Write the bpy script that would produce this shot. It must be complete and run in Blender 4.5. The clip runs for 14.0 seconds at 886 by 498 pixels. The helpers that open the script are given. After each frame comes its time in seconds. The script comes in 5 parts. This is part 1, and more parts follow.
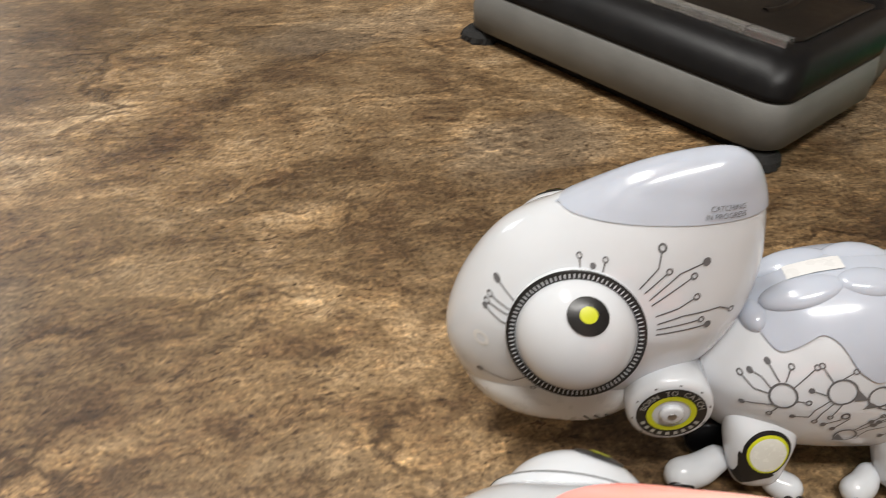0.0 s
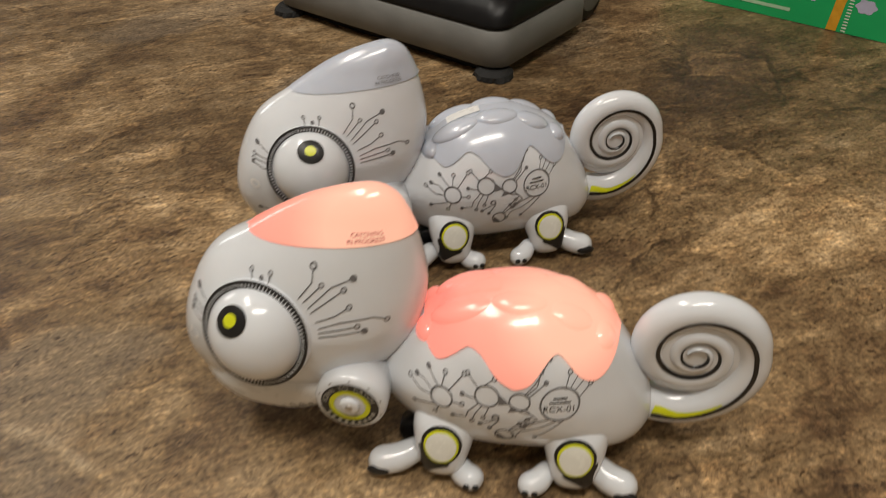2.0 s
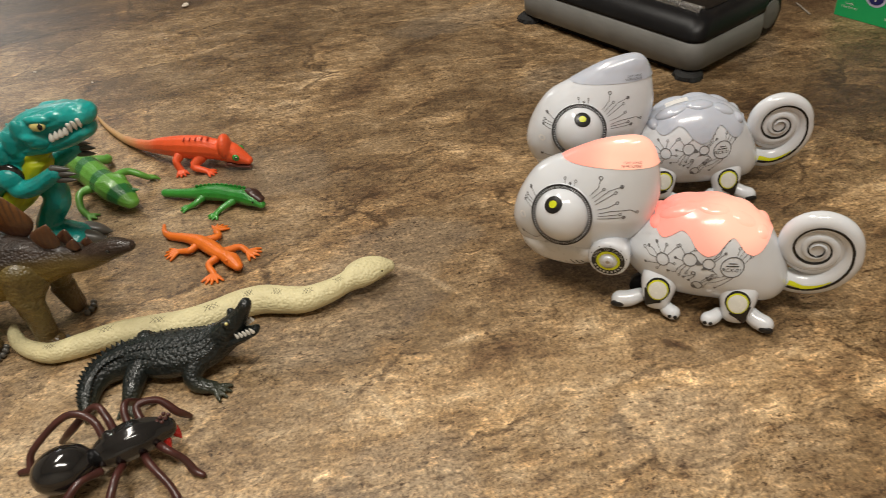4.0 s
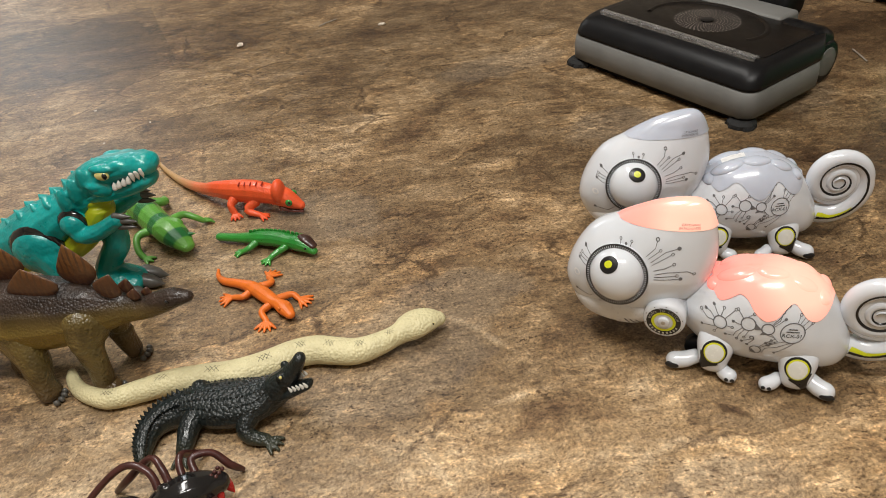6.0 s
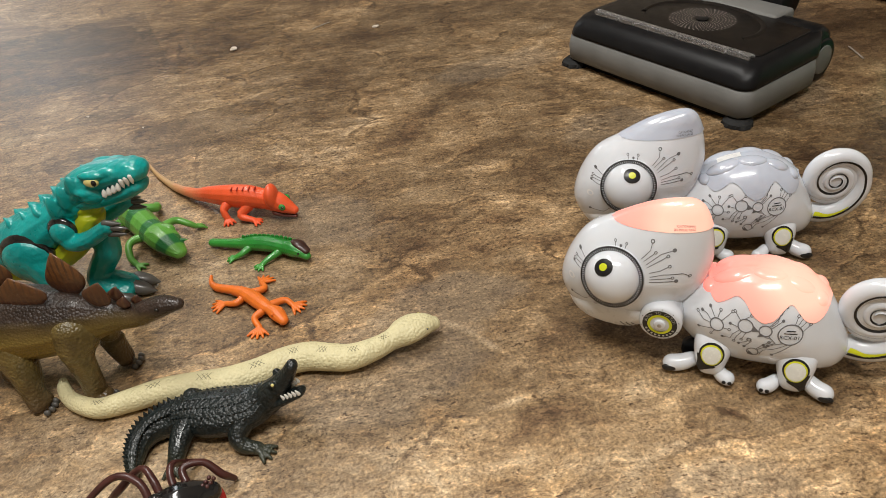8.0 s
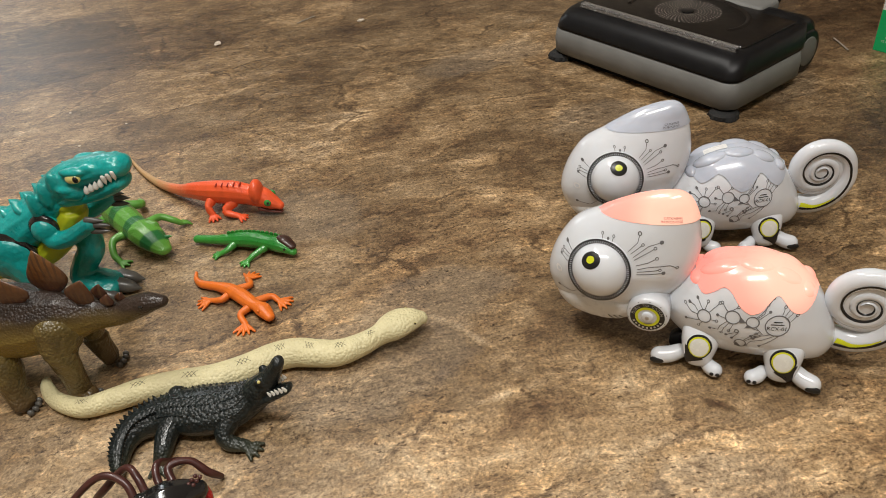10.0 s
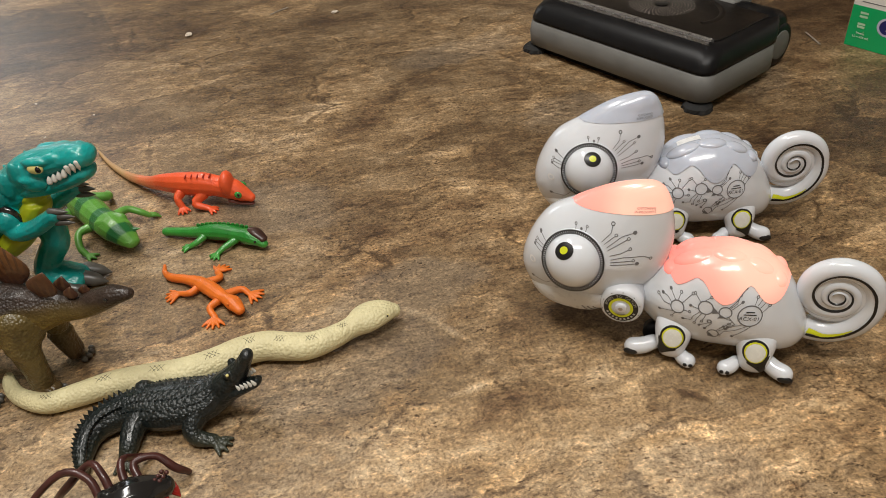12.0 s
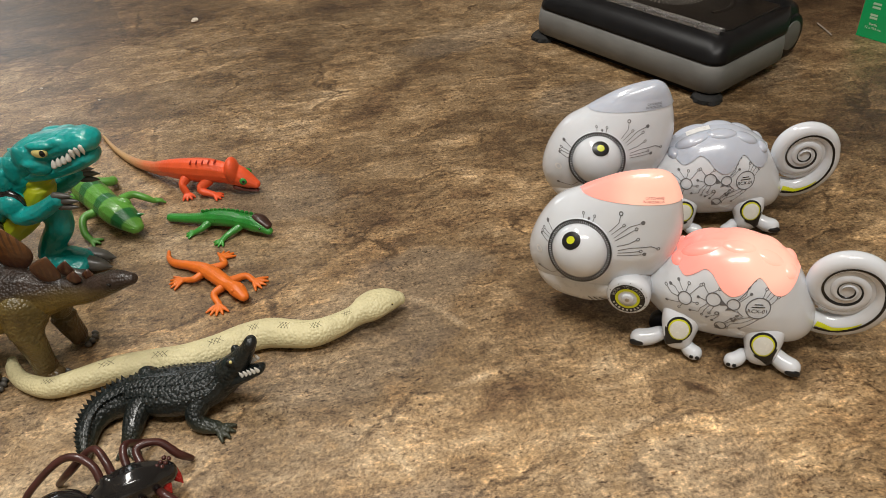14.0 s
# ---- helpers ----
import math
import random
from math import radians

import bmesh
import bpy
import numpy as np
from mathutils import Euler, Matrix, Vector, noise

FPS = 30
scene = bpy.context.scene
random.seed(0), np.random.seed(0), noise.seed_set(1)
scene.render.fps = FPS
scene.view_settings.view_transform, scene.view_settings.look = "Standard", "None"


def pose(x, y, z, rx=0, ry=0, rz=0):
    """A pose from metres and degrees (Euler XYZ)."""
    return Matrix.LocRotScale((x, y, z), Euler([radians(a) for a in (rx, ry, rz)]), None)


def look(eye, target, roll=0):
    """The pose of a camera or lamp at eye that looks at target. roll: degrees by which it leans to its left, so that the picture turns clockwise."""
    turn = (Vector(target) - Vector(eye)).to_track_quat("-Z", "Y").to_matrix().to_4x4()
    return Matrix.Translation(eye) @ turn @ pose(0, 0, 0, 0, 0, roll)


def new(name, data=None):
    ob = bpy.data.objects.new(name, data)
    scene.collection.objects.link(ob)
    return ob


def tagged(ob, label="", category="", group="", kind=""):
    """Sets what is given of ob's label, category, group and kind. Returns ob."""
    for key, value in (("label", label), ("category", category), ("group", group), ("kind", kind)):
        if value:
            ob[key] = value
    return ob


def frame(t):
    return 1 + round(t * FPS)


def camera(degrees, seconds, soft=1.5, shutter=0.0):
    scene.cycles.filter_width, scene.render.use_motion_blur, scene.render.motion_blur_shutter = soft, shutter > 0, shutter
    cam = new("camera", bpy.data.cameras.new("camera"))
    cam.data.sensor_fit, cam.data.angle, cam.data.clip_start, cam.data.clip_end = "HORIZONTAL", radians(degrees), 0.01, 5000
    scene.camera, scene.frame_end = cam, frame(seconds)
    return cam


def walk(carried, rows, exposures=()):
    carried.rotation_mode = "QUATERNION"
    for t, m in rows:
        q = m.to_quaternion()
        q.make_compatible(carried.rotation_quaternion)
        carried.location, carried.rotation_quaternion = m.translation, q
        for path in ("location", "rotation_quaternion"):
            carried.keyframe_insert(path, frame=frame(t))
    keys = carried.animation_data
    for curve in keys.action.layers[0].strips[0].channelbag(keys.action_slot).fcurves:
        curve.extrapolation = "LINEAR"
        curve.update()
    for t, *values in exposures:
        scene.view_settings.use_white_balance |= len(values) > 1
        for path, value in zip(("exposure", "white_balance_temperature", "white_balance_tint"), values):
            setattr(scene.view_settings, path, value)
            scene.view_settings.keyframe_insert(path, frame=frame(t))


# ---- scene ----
cam = camera(59.5, 14.0, soft=0.8, shutter=0.5)
PATH = [
    (0, (0.051, 0.044, 0.271), (0.043, 1.635, -0.941), 1.6),
    (0.5, (0.06, 0.057, 0.271), (0.169, 1.667, -0.91), 0.6),
    (1, (0.082, 0.049, 0.29), (0.278, 1.659, -0.881), -0.4),
    (1.5, (0.132, -0.083, 0.328), (0.387, 1.507, -0.858), -0.6),
    (2, (0.119, -0.137, 0.311), (0.338, 1.432, -0.909), -1.5),
    (2.5, (0.089, -0.229, 0.358), (0.224, 1.347, -0.867), -2.3),
    (3, (0.041, -0.332, 0.424), (0.045, 1.239, -0.813), -3.9),
    (3.5, (0.032, -0.374, 0.455), (-0.045, 1.199, -0.779), -4.2),
    (4, (0.019, -0.385, 0.44), (-0.116, 1.187, -0.79), -4.3),
    (4.2, (0.016, -0.385, 0.442), (-0.15, 1.182, -0.79), -4.8),
    (6.5, (0.006, -0.367, 0.463), (-0.225, 1.243, -0.701), -5.1),
    (7, (0.006, -0.366, 0.462), (-0.226, 1.245, -0.7), -5.2),
    (7.5, (0.01, -0.364, 0.461), (-0.219, 1.244, -0.705), -5.4),
    (8, (0.011, -0.363, 0.459), (-0.218, 1.241, -0.713), -5.7),
    (10.5, (0.013, -0.358, 0.454), (-0.168, 1.241, -0.734), -5.3),
    (11, (0.017, -0.353, 0.449), (-0.142, 1.245, -0.742), -4.9),
    (11.5, (0.017, -0.355, 0.448), (-0.132, 1.243, -0.745), -4.7),
    (12, (0.015, -0.357, 0.448), (-0.127, 1.24, -0.748), -4.5),
    (12.5, (0.015, -0.357, 0.448), (-0.126, 1.237, -0.752), -4.4),
    (13, (0.016, -0.357, 0.446), (-0.125, 1.235, -0.755), -4.3),
    (13.5, (0.014, -0.356, 0.445), (-0.129, 1.234, -0.76), -4.1),
    (14, (0.014, -0.354, 0.444), (-0.141, 1.227, -0.771), -4.2),
]
EXPOSURES = [(0, 0.10, 6500, 10), (1, 0.22, 6500, 10), (1.5, -0.12, 6700, 10), (2, -0.36, 7000, 10), (2.5, -0.30, 7100, 10), (3, -0.29, 7000, 10), (4, -0.14, 6900, 10), (6.5, 0.0, 6500, 10), (8, -0.01, 6500, 10), (10.5, -0.08, 6600, 10), (14, -0.15, 6600, 10)]
walk(cam, [(t, look(eye, target, roll)) for t, eye, target, roll in PATH], EXPOSURES)

# ---- light ----
world = bpy.data.worlds.new("room_world")
scene.world = world
world.use_nodes = True
world.node_tree.nodes["Background"].inputs[0].default_value = (0.9, 0.85, 0.8, 1)
world.node_tree.nodes["Background"].inputs[1].default_value = 0.05


def area_lamp(name, eye, target, size_x, size_y, watts, colour):
    data = bpy.data.lights.new(name, "AREA")
    data.shape, data.size, data.size_y, data.energy, data.color = "RECTANGLE", size_x, size_y, watts, colour
    ob = new(name, data)
    ob.matrix_world = look(eye, target)
    return ob


area_lamp("fluorescent_light", (-0.85, 0.65, 2.42), (-0.85, 0.65, 0), 0.30, 1.20, 36, (1.0, 0.975, 0.93))
area_lamp("fluorescent_light", (0.05, -0.65, 2.42), (0.05, -0.65, 0), 1.20, 0.30, 46, (1.0, 0.975, 0.93))
area_lamp("window_daylight", (-2.55, 3.44, 1.45), (-0.6, 0.5, 0.2), 1.0, 1.2, 21, (0.88, 0.94, 1.0))


# ---- materials ----
def material(name, base=(0.8, 0.8, 0.8), rough=0.4, metal=0.0, coat=0.0, vary=0.0, scale=60.0, bump=0.0, bump_scale=300.0,
             second=None, sss=0.0, emit=None, glow=0.0, transmission=0.0, voronoi=False, dist=0.0005):
    """A principled material whose colour drifts at two scales, with fine relief."""
    m = bpy.data.materials.new(name)
    m.use_nodes = True
    nt = m.node_tree
    b = nt.nodes["Principled BSDF"]
    b.inputs["Base Color"].default_value = (*base, 1)
    b.inputs["Roughness"].default_value = rough
    b.inputs["Metallic"].default_value = metal
    b.inputs["Coat Weight"].default_value = coat
    b.inputs["Coat Roughness"].default_value = 0.08
    b.inputs["Transmission Weight"].default_value = transmission
    if sss:
        b.inputs["Subsurface Weight"].default_value = sss
        b.inputs["Subsurface Scale"].default_value = 0.004
        b.inputs["Subsurface Radius"].default_value = (1.0, 0.8, 0.7)
    if emit:
        b.inputs["Emission Color"].default_value = (*emit, 1)
        b.inputs["Emission Strength"].default_value = glow
    co = nt.nodes.new("ShaderNodeTexCoord")
    if vary or second:
        n1 = nt.nodes.new("ShaderNodeTexNoise")
        n1.inputs["Scale"].default_value, n1.inputs["Detail"].default_value = scale, 6
        nt.links.new(co.outputs["Object"], n1.inputs["Vector"])
        ramp = nt.nodes.new("ShaderNodeValToRGB")
        other = second or tuple(c * (1 - vary) for c in base)
        ramp.color_ramp.elements[0].position, ramp.color_ramp.elements[1].position = 0.38, 0.62
        ramp.color_ramp.elements[0].color, ramp.color_ramp.elements[1].color = (*other, 1), (*base, 1)
        nt.links.new(n1.outputs["Fac"], ramp.inputs["Fac"])
        nt.links.new(ramp.outputs["Color"], b.inputs["Base Color"])
        r2 = nt.nodes.new("ShaderNodeMapRange")
        r2.inputs["To Min"].default_value, r2.inputs["To Max"].default_value = max(0.02, rough - 0.08), min(1, rough + 0.1)
        n2 = nt.nodes.new("ShaderNodeTexNoise")
        n2.inputs["Scale"].default_value, n2.inputs["Detail"].default_value = scale * 4, 3
        nt.links.new(co.outputs["Object"], n2.inputs["Vector"])
        nt.links.new(n2.outputs["Fac"], r2.inputs["Value"])
        nt.links.new(r2.outputs["Result"], b.inputs["Roughness"])
    if bump:
        t = nt.nodes.new("ShaderNodeTexVoronoi" if voronoi else "ShaderNodeTexNoise")
        t.inputs["Scale"].default_value = bump_scale
        nt.links.new(co.outputs["Object"], t.inputs["Vector"])
        bp = nt.nodes.new("ShaderNodeBump")
        bp.inputs["Strength"].default_value, bp.inputs["Distance"].default_value = bump, dist
        bp.invert = voronoi
        nt.links.new(t.outputs[0], bp.inputs["Height"])
        nt.links.new(bp.outputs["Normal"], b.inputs["Normal"])
    return m


# patches of the slate print, plus painted glare and shade: x, y, half length, half width, turn in degrees, pale (+) or
# dark (-)
PALE_AND_GLARE_PATCHES = [
    (-0.39, 0.6, 0.22, 0.1, -40, 0.07), (-0.2, 0.55, 0.13, 0.05, 60, 0.12), (-0.34, 0.24, 0.17, 0.12, 10, 0.15),
    (0.1, -0.03, 0.22, 0.12, 10, 0.13), (-0.38, -0.02, 0.17, 0.12, 20, 0.14), (-0.02, 0.38, 0.1, 0.08, 25, 0.07),
    (-0.01, 0.78, 0.14, 0.06, 25, 0.07), (0.02, 0.53, 0.07, 0.05, 25, 0.05), (0.33, 0.5, 0.08, 0.04, 25, 0.06),
    # the last of these is window glare painted into the floor colour
    (-0.22, -0.05, 0.2, 0.1, 20, 0.13), (-0.8, 0.48, 0.16, 0.14, 0, 0.14)]
DARK_PATCHES = [
    (-0.13, 0.3, 0.15, 0.09, 0, -0.08), (0.005, 0.43, 0.09, 0.03, 25, -0.1), (0.3, 0.16, 0.12, 0.09, 30, -0.09),
    (0.01, 0.045, 0.07, 0.018, 15, -0.14), (0.006, -0.035, 0.05, 0.03, 0, -0.1), (0.116, 0.006, 0.022, 0.009, 10, -0.16),
    (0.268, -0.02, 0.04, 0.04, 30, -0.07), (0.245, 0.03, 0.08, 0.03, 15, -0.06), (0.4, 0.44, 0.13, 0.06, 20, -0.12),
    (0.2, 0.42, 0.16, 0.06, 10, -0.07), (0.1, 0.2, 0.14, 0.07, 10, -0.05)]
DARK_AND_SHADE_BEHIND = [
    (-0.12, 0.585, 0.13, 0.035, 57, -0.17), (-0.3, 0.85, 0.1, 0.03, 45, -0.13), (-0.15, 0.92, 0.14, 0.05, 35, -0.09),
    (-0.5, 0.86, 0.14, 0.05, 20, -0.08), (-0.68, 0.8, 0.22, 0.13, 30, -0.14), (-0.5, 1.05, 0.2, 0.1, 20, -0.08),
    # dimmer light at the right and back, painted as dark patches
    (0.48, 0.78, 0.16, 0.1, 30, -0.18), (0.52, 0.49, 0.2, 0.12, 40, -0.15), (0.4, 0.95, 0.22, 0.12, 30, -0.18)]
# thin pale and dark veins
VEINS = [(-0.062, 0.149, 0.023, 0.004, -32, 0.32), (-0.027, 0.126, 0.024, 0.004, -35, 0.22), (-0.1, 0.052, 0.023, 0.004, 31, 0.22), (-0.07, 0.067, 0.012, 0.004, 19, 0.25), (-0.055, 0.086, 0.017, 0.004, 74, -0.3), (-0.007, 0.061, 0.025, 0.004, 20, 0.14), (-0.101, -0.069, 0.023, 0.004, 55, 0.12), (0.158, 0.05, 0.015, 0.004, -32, -0.3), (-0.051, -0.027, 0.038, 0.004, -51, 0.16)]
# smooth grey sheets of the same print
GREY_SHEETS = [(-0.055, -0.085, 0.07, 0.05, 30), (-0.10, 0.10, 0.09, 0.06, 30), (-0.06, 0.19, 0.08, 0.04, 20), (0.11, 0.52, 0.07, 0.05, 25), (-0.03, 0.72, 0.10, 0.05, 25), (0.16, -0.03, 0.06, 0.04, 10), (-0.22, 0.32, 0.09, 0.06, 0), (0.36, 0.60, 0.08, 0.05, 40)]


def stone_vinyl():
    """Printed slate vinyl: cream, tan and brown sheets with flaked edges, grain along the tile, and dark stains."""
    m = bpy.data.materials.new("slate_vinyl")
    m.use_nodes = True
    nt, L = m.node_tree, m.node_tree.links
    b = nt.nodes["Principled BSDF"]
    geo, info = nt.nodes.new("ShaderNodeNewGeometry"), nt.nodes.new("ShaderNodeObjectInfo")

    def vector(op, a, c):
        n = nt.nodes.new("ShaderNodeVectorMath")
        n.operation = op
        for v, socket in ((a, n.inputs[0]), (c, n.inputs["Scale"] if op == "SCALE" else n.inputs[1])):
            if isinstance(v, (int, float, tuple)):
                socket.default_value = v
            else:
                L.new(v, socket)
        return n.outputs["Vector"]

    def number(op, a, c, d=0.0):
        n = nt.nodes.new("ShaderNodeMath")
        n.operation = op
        for v, socket in zip((a, c, d), n.inputs):
            if isinstance(v, (int, float)):
                socket.default_value = v
            else:
                L.new(v, socket)
        return n.outputs[0]

    def mapped(source, kind="POINT", place=(0, 0, 0), turn=0.0, scale=(1, 1, 1)):
        mp = nt.nodes.new("ShaderNodeMapping")
        mp.vector_type = kind
        mp.inputs["Location"].default_value, mp.inputs["Rotation"].default_value, mp.inputs["Scale"].default_value = place, (0, 0, math.radians(turn)), scale
        L.new(source, mp.inputs["Vector"])
        return mp.outputs["Vector"]

    def noise(source, scale, detail, rough, distort=0.0, out="Fac"):
        n = nt.nodes.new("ShaderNodeTexNoise")
        n.inputs["Scale"].default_value, n.inputs["Detail"].default_value = scale, detail
        n.inputs["Roughness"].default_value, n.inputs["Distortion"].default_value = rough, distort
        L.new(source, n.inputs["Vector"])
        return n.outputs[out]

    def ramp(fac, *stops):
        r = nt.nodes.new("ShaderNodeValToRGB")
        e = r.color_ramp.elements
        while len(e) < len(stops):
            e.new(0.5)
        for k, (p, c) in enumerate(stops):
            e[k].position, e[k].color = p, (*(c if isinstance(c, tuple) else (c, c, c)), 1)
        L.new(fac, r.inputs["Fac"])
        return r.outputs["Color"]

    def mix(a, c, fac, mode="MIX"):
        x = nt.nodes.new("ShaderNodeMix")
        x.data_type, x.blend_type = "RGBA", mode
        for v, socket in ((a, x.inputs[6]), (c, x.inputs[7]), (fac, x.inputs[0])):
            if isinstance(v, (int, float)):
                socket.default_value = v
            elif isinstance(v, tuple):
                socket.default_value = (*v, 1)
            else:
                L.new(v, socket)
        return x.outputs[2]

    def patches(source, rows):
        total = None
        for x, y, rx, ry, turn, *amount in rows:
            g = nt.nodes.new("ShaderNodeTexGradient")
            g.gradient_type = "SPHERICAL"
            L.new(mapped(source, "TEXTURE", (x, y, 0), turn, (rx * 1.35, ry * 1.35, 1)), g.inputs["Vector"])
            total = number("MULTIPLY_ADD", g.outputs["Fac"], amount[0] if amount else 1.0, total if total is not None else 0.0)
        return total

    place = geo.outputs["Position"]
    # ragged flow of the print
    swirl = vector("SUBTRACT", noise(place, 7.0, 9, 0.62, 0.0, "Color"), (0.5, 0.5, 0.5))
    ragged = vector("ADD", place, vector("SCALE", swirl, 0.12))
    bent = vector("ADD", place, vector("SCALE", swirl, 0.028))
    along = mapped(bent, "TEXTURE", (0, 0, 0), 14, (1, 1, 1))

    def grain(scale, stretch, detail, rough, distort=0.0):
        return noise(mapped(along, "POINT", (0.13 * scale, 0.7, 0), 0, (1, stretch, 1)), scale, detail, rough, distort)

    # pale, tan and brown ground, with the painted glare and shade patches mixed in
    tone = number("ADD", patches(ragged, PALE_AND_GLARE_PATCHES + DARK_PATCHES + DARK_AND_SHADE_BEHIND), patches(bent, VEINS))
    ground = number("MULTIPLY_ADD", tone, 0.75, grain(13.0, 1.5, 15, 0.80))
    col = ramp(ground, (0.30, FLOOR_DARK), (0.41, FLOOR_BROWN), (0.49, FLOOR_MID), (0.57, FLOOR_TAN), (0.70, FLOOR_PALE))
    # sheets of slate with broken rims: each a little lighter or darker
    split = mapped(ragged, "TEXTURE", (0, 0, 0), 25, (1.5, 0.8, 1))
    cell = nt.nodes.new("ShaderNodeTexVoronoi")
    cell.inputs["Scale"].default_value = 9.0
    L.new(split, cell.inputs["Vector"])
    lone = nt.nodes.new("ShaderNodeSeparateColor")
    L.new(cell.outputs["Color"], lone.inputs["Color"])
    col = mix(col, ramp(lone.outputs[0], (0.0, (0.70, 0.68, 0.66)), (0.5, 1.0), (1.0, (1.25, 1.24, 1.22))), 1.0, "MULTIPLY")
    rim = nt.nodes.new("ShaderNodeTexVoronoi")
    rim.feature = "DISTANCE_TO_EDGE"
    rim.inputs["Scale"].default_value = 9.0
    L.new(split, rim.inputs["Vector"])
    lines = ramp(rim.outputs["Distance"], (0.0, (0.36, 0.31, 0.27)), (0.012, (0.62, 0.58, 0.54)), (0.022, (1.0, 1.0, 1.0)), (0.034, (1.40, 1.37, 1.30)), (0.075, (1.0, 1.0, 1.0)))
    col = mix(col, lines, ramp(noise(place, 11.0, 4, 0.6), (0.46, 0.0), (0.58, 0.85)), "MULTIPLY")
    # smooth grey sheets
    grey = number("ADD", patches(ragged, GREY_SHEETS), number("MULTIPLY_ADD", noise(bent, 6.0, 12, 0.6), 1.4, -0.86))
    smooth_part = ramp(grey, (0.10, 0.0), (0.30, 0.42))
    col = mix(col, FLOOR_GREY, smooth_part)
    # flakes and grain, rougher in some zones than in others
    zone = ramp(noise(bent, 5.0, 10, 0.65), (0.38, 0.40), (0.54, 1.0))
    flakes = ramp(grain(38.0, 2.0, 14, 0.82), (0.37, (0.34, 0.28, 0.24)), (0.43, (0.74, 0.70, 0.67)), (0.46, 1.0), (0.53, 1.04), (0.565, (1.42, 1.38, 1.33)), (0.64, (1.85, 1.78, 1.68)))
    col = mix(col, flakes, zone, "MULTIPLY")
    streaks = ramp(grain(72.0, 3.2, 8, 0.70), (0.36, (0.45, 0.40, 0.36)), (0.44, (0.92, 0.91, 0.90)), (0.55, 1.0), (0.63, (1.40, 1.37, 1.32)))
    col = mix(col, streaks, zone, "MULTIPLY")
    pits = ramp(noise(mapped(along, "POINT", (0, 0, 0), 0, (1, 1.8, 1)), 170.0, 3, 0.6), (0.33, (0.24, 0.19, 0.15)), (0.40, 1.0))
    col = mix(col, pits, ramp(noise(place, 13.0, 3, 0.5), (0.45, 0.1), (0.55, 1.0)), "MULTIPLY")
    grains = ramp(noise(along, 420.0, 2, 0.5), (0.36, (0.46, 0.42, 0.38)), (0.45, 1.0), (0.55, 1.0), (0.64, (1.6, 1.56, 1.48)))
    col = mix(col, grains, 0.75, "MULTIPLY")
    # single cracks
    crack = ramp(noise(along, 3.2, 7, 0.58, 1.6), (0.4965, 1.0), (0.4988, (0.34, 0.29, 0.25)), (0.5006, (1.0, 1.0, 1.0)), (0.5028, (1.35, 1.32, 1.26)), (0.5055, 1.0))
    col = mix(col, crack, ramp(noise(place, 5.0, 2, 0.5), (0.47, 0.0), (0.53, 1.0)), "MULTIPLY")
    col = mix(col, info.outputs["Color"], 1.0, "MULTIPLY")
    L.new(col, b.inputs["Base Color"])
    rr = nt.nodes.new("ShaderNodeMapRange")
    rr.inputs["To Min"].default_value, rr.inputs["To Max"].default_value = 0.30, 0.52
    L.new(ground, rr.inputs["Value"])
    L.new(rr.outputs["Result"], b.inputs["Roughness"])
    b.inputs["Specular IOR Level"].default_value = 0.45
    height = mix(flakes, streaks, 0.5)
    bp = nt.nodes.new("ShaderNodeBump")
    bp.inputs["Strength"].default_value, bp.inputs["Distance"].default_value = 0.35, 0.0007
    L.new(height, bp.inputs["Height"])
    L.new(bp.outputs["Normal"], b.inputs["Normal"])
    return m


FLOOR_DARK, FLOOR_BROWN, FLOOR_MID, FLOOR_TAN, FLOOR_PALE = (0.062, 0.034, 0.018), (0.130, 0.080, 0.041), (0.212, 0.140, 0.072), (0.305, 0.212, 0.118), (0.460, 0.350, 0.222)
FLOOR_GREY = (0.225, 0.180, 0.130)
M_FLOOR = stone_vinyl()
M_WALL = material("wall_paint", (0.62, 0.57, 0.49), 0.7, vary=0.06, scale=3, bump=0.1, bump_scale=180)
M_CEIL = material("ceiling_paint", (0.8, 0.79, 0.76), 0.8, vary=0.04, scale=4)
M_TRIM = material("white_trim", (0.78, 0.76, 0.72), 0.4, vary=0.05, scale=9)
M_WHITE = material("glossy_white_plastic", (0.70, 0.73, 0.775), 0.16, coat=0.5, vary=0.035, scale=40, sss=0.08)
M_JAW = material("white_jaw_plastic", (0.74, 0.74, 0.74), 0.28, vary=0.04, scale=50)
M_SHELL = material("frosted_shell", (0.52, 0.56, 0.65), 0.20, coat=0.4, vary=0.05, scale=35, sss=0.3)
M_SHELL_LIT = material("lit_salmon_shell", (0.46, 0.25, 0.22), 0.20, coat=0.4, vary=0.03, scale=35, emit=(1.0, 0.25, 0.18), glow=0.95)


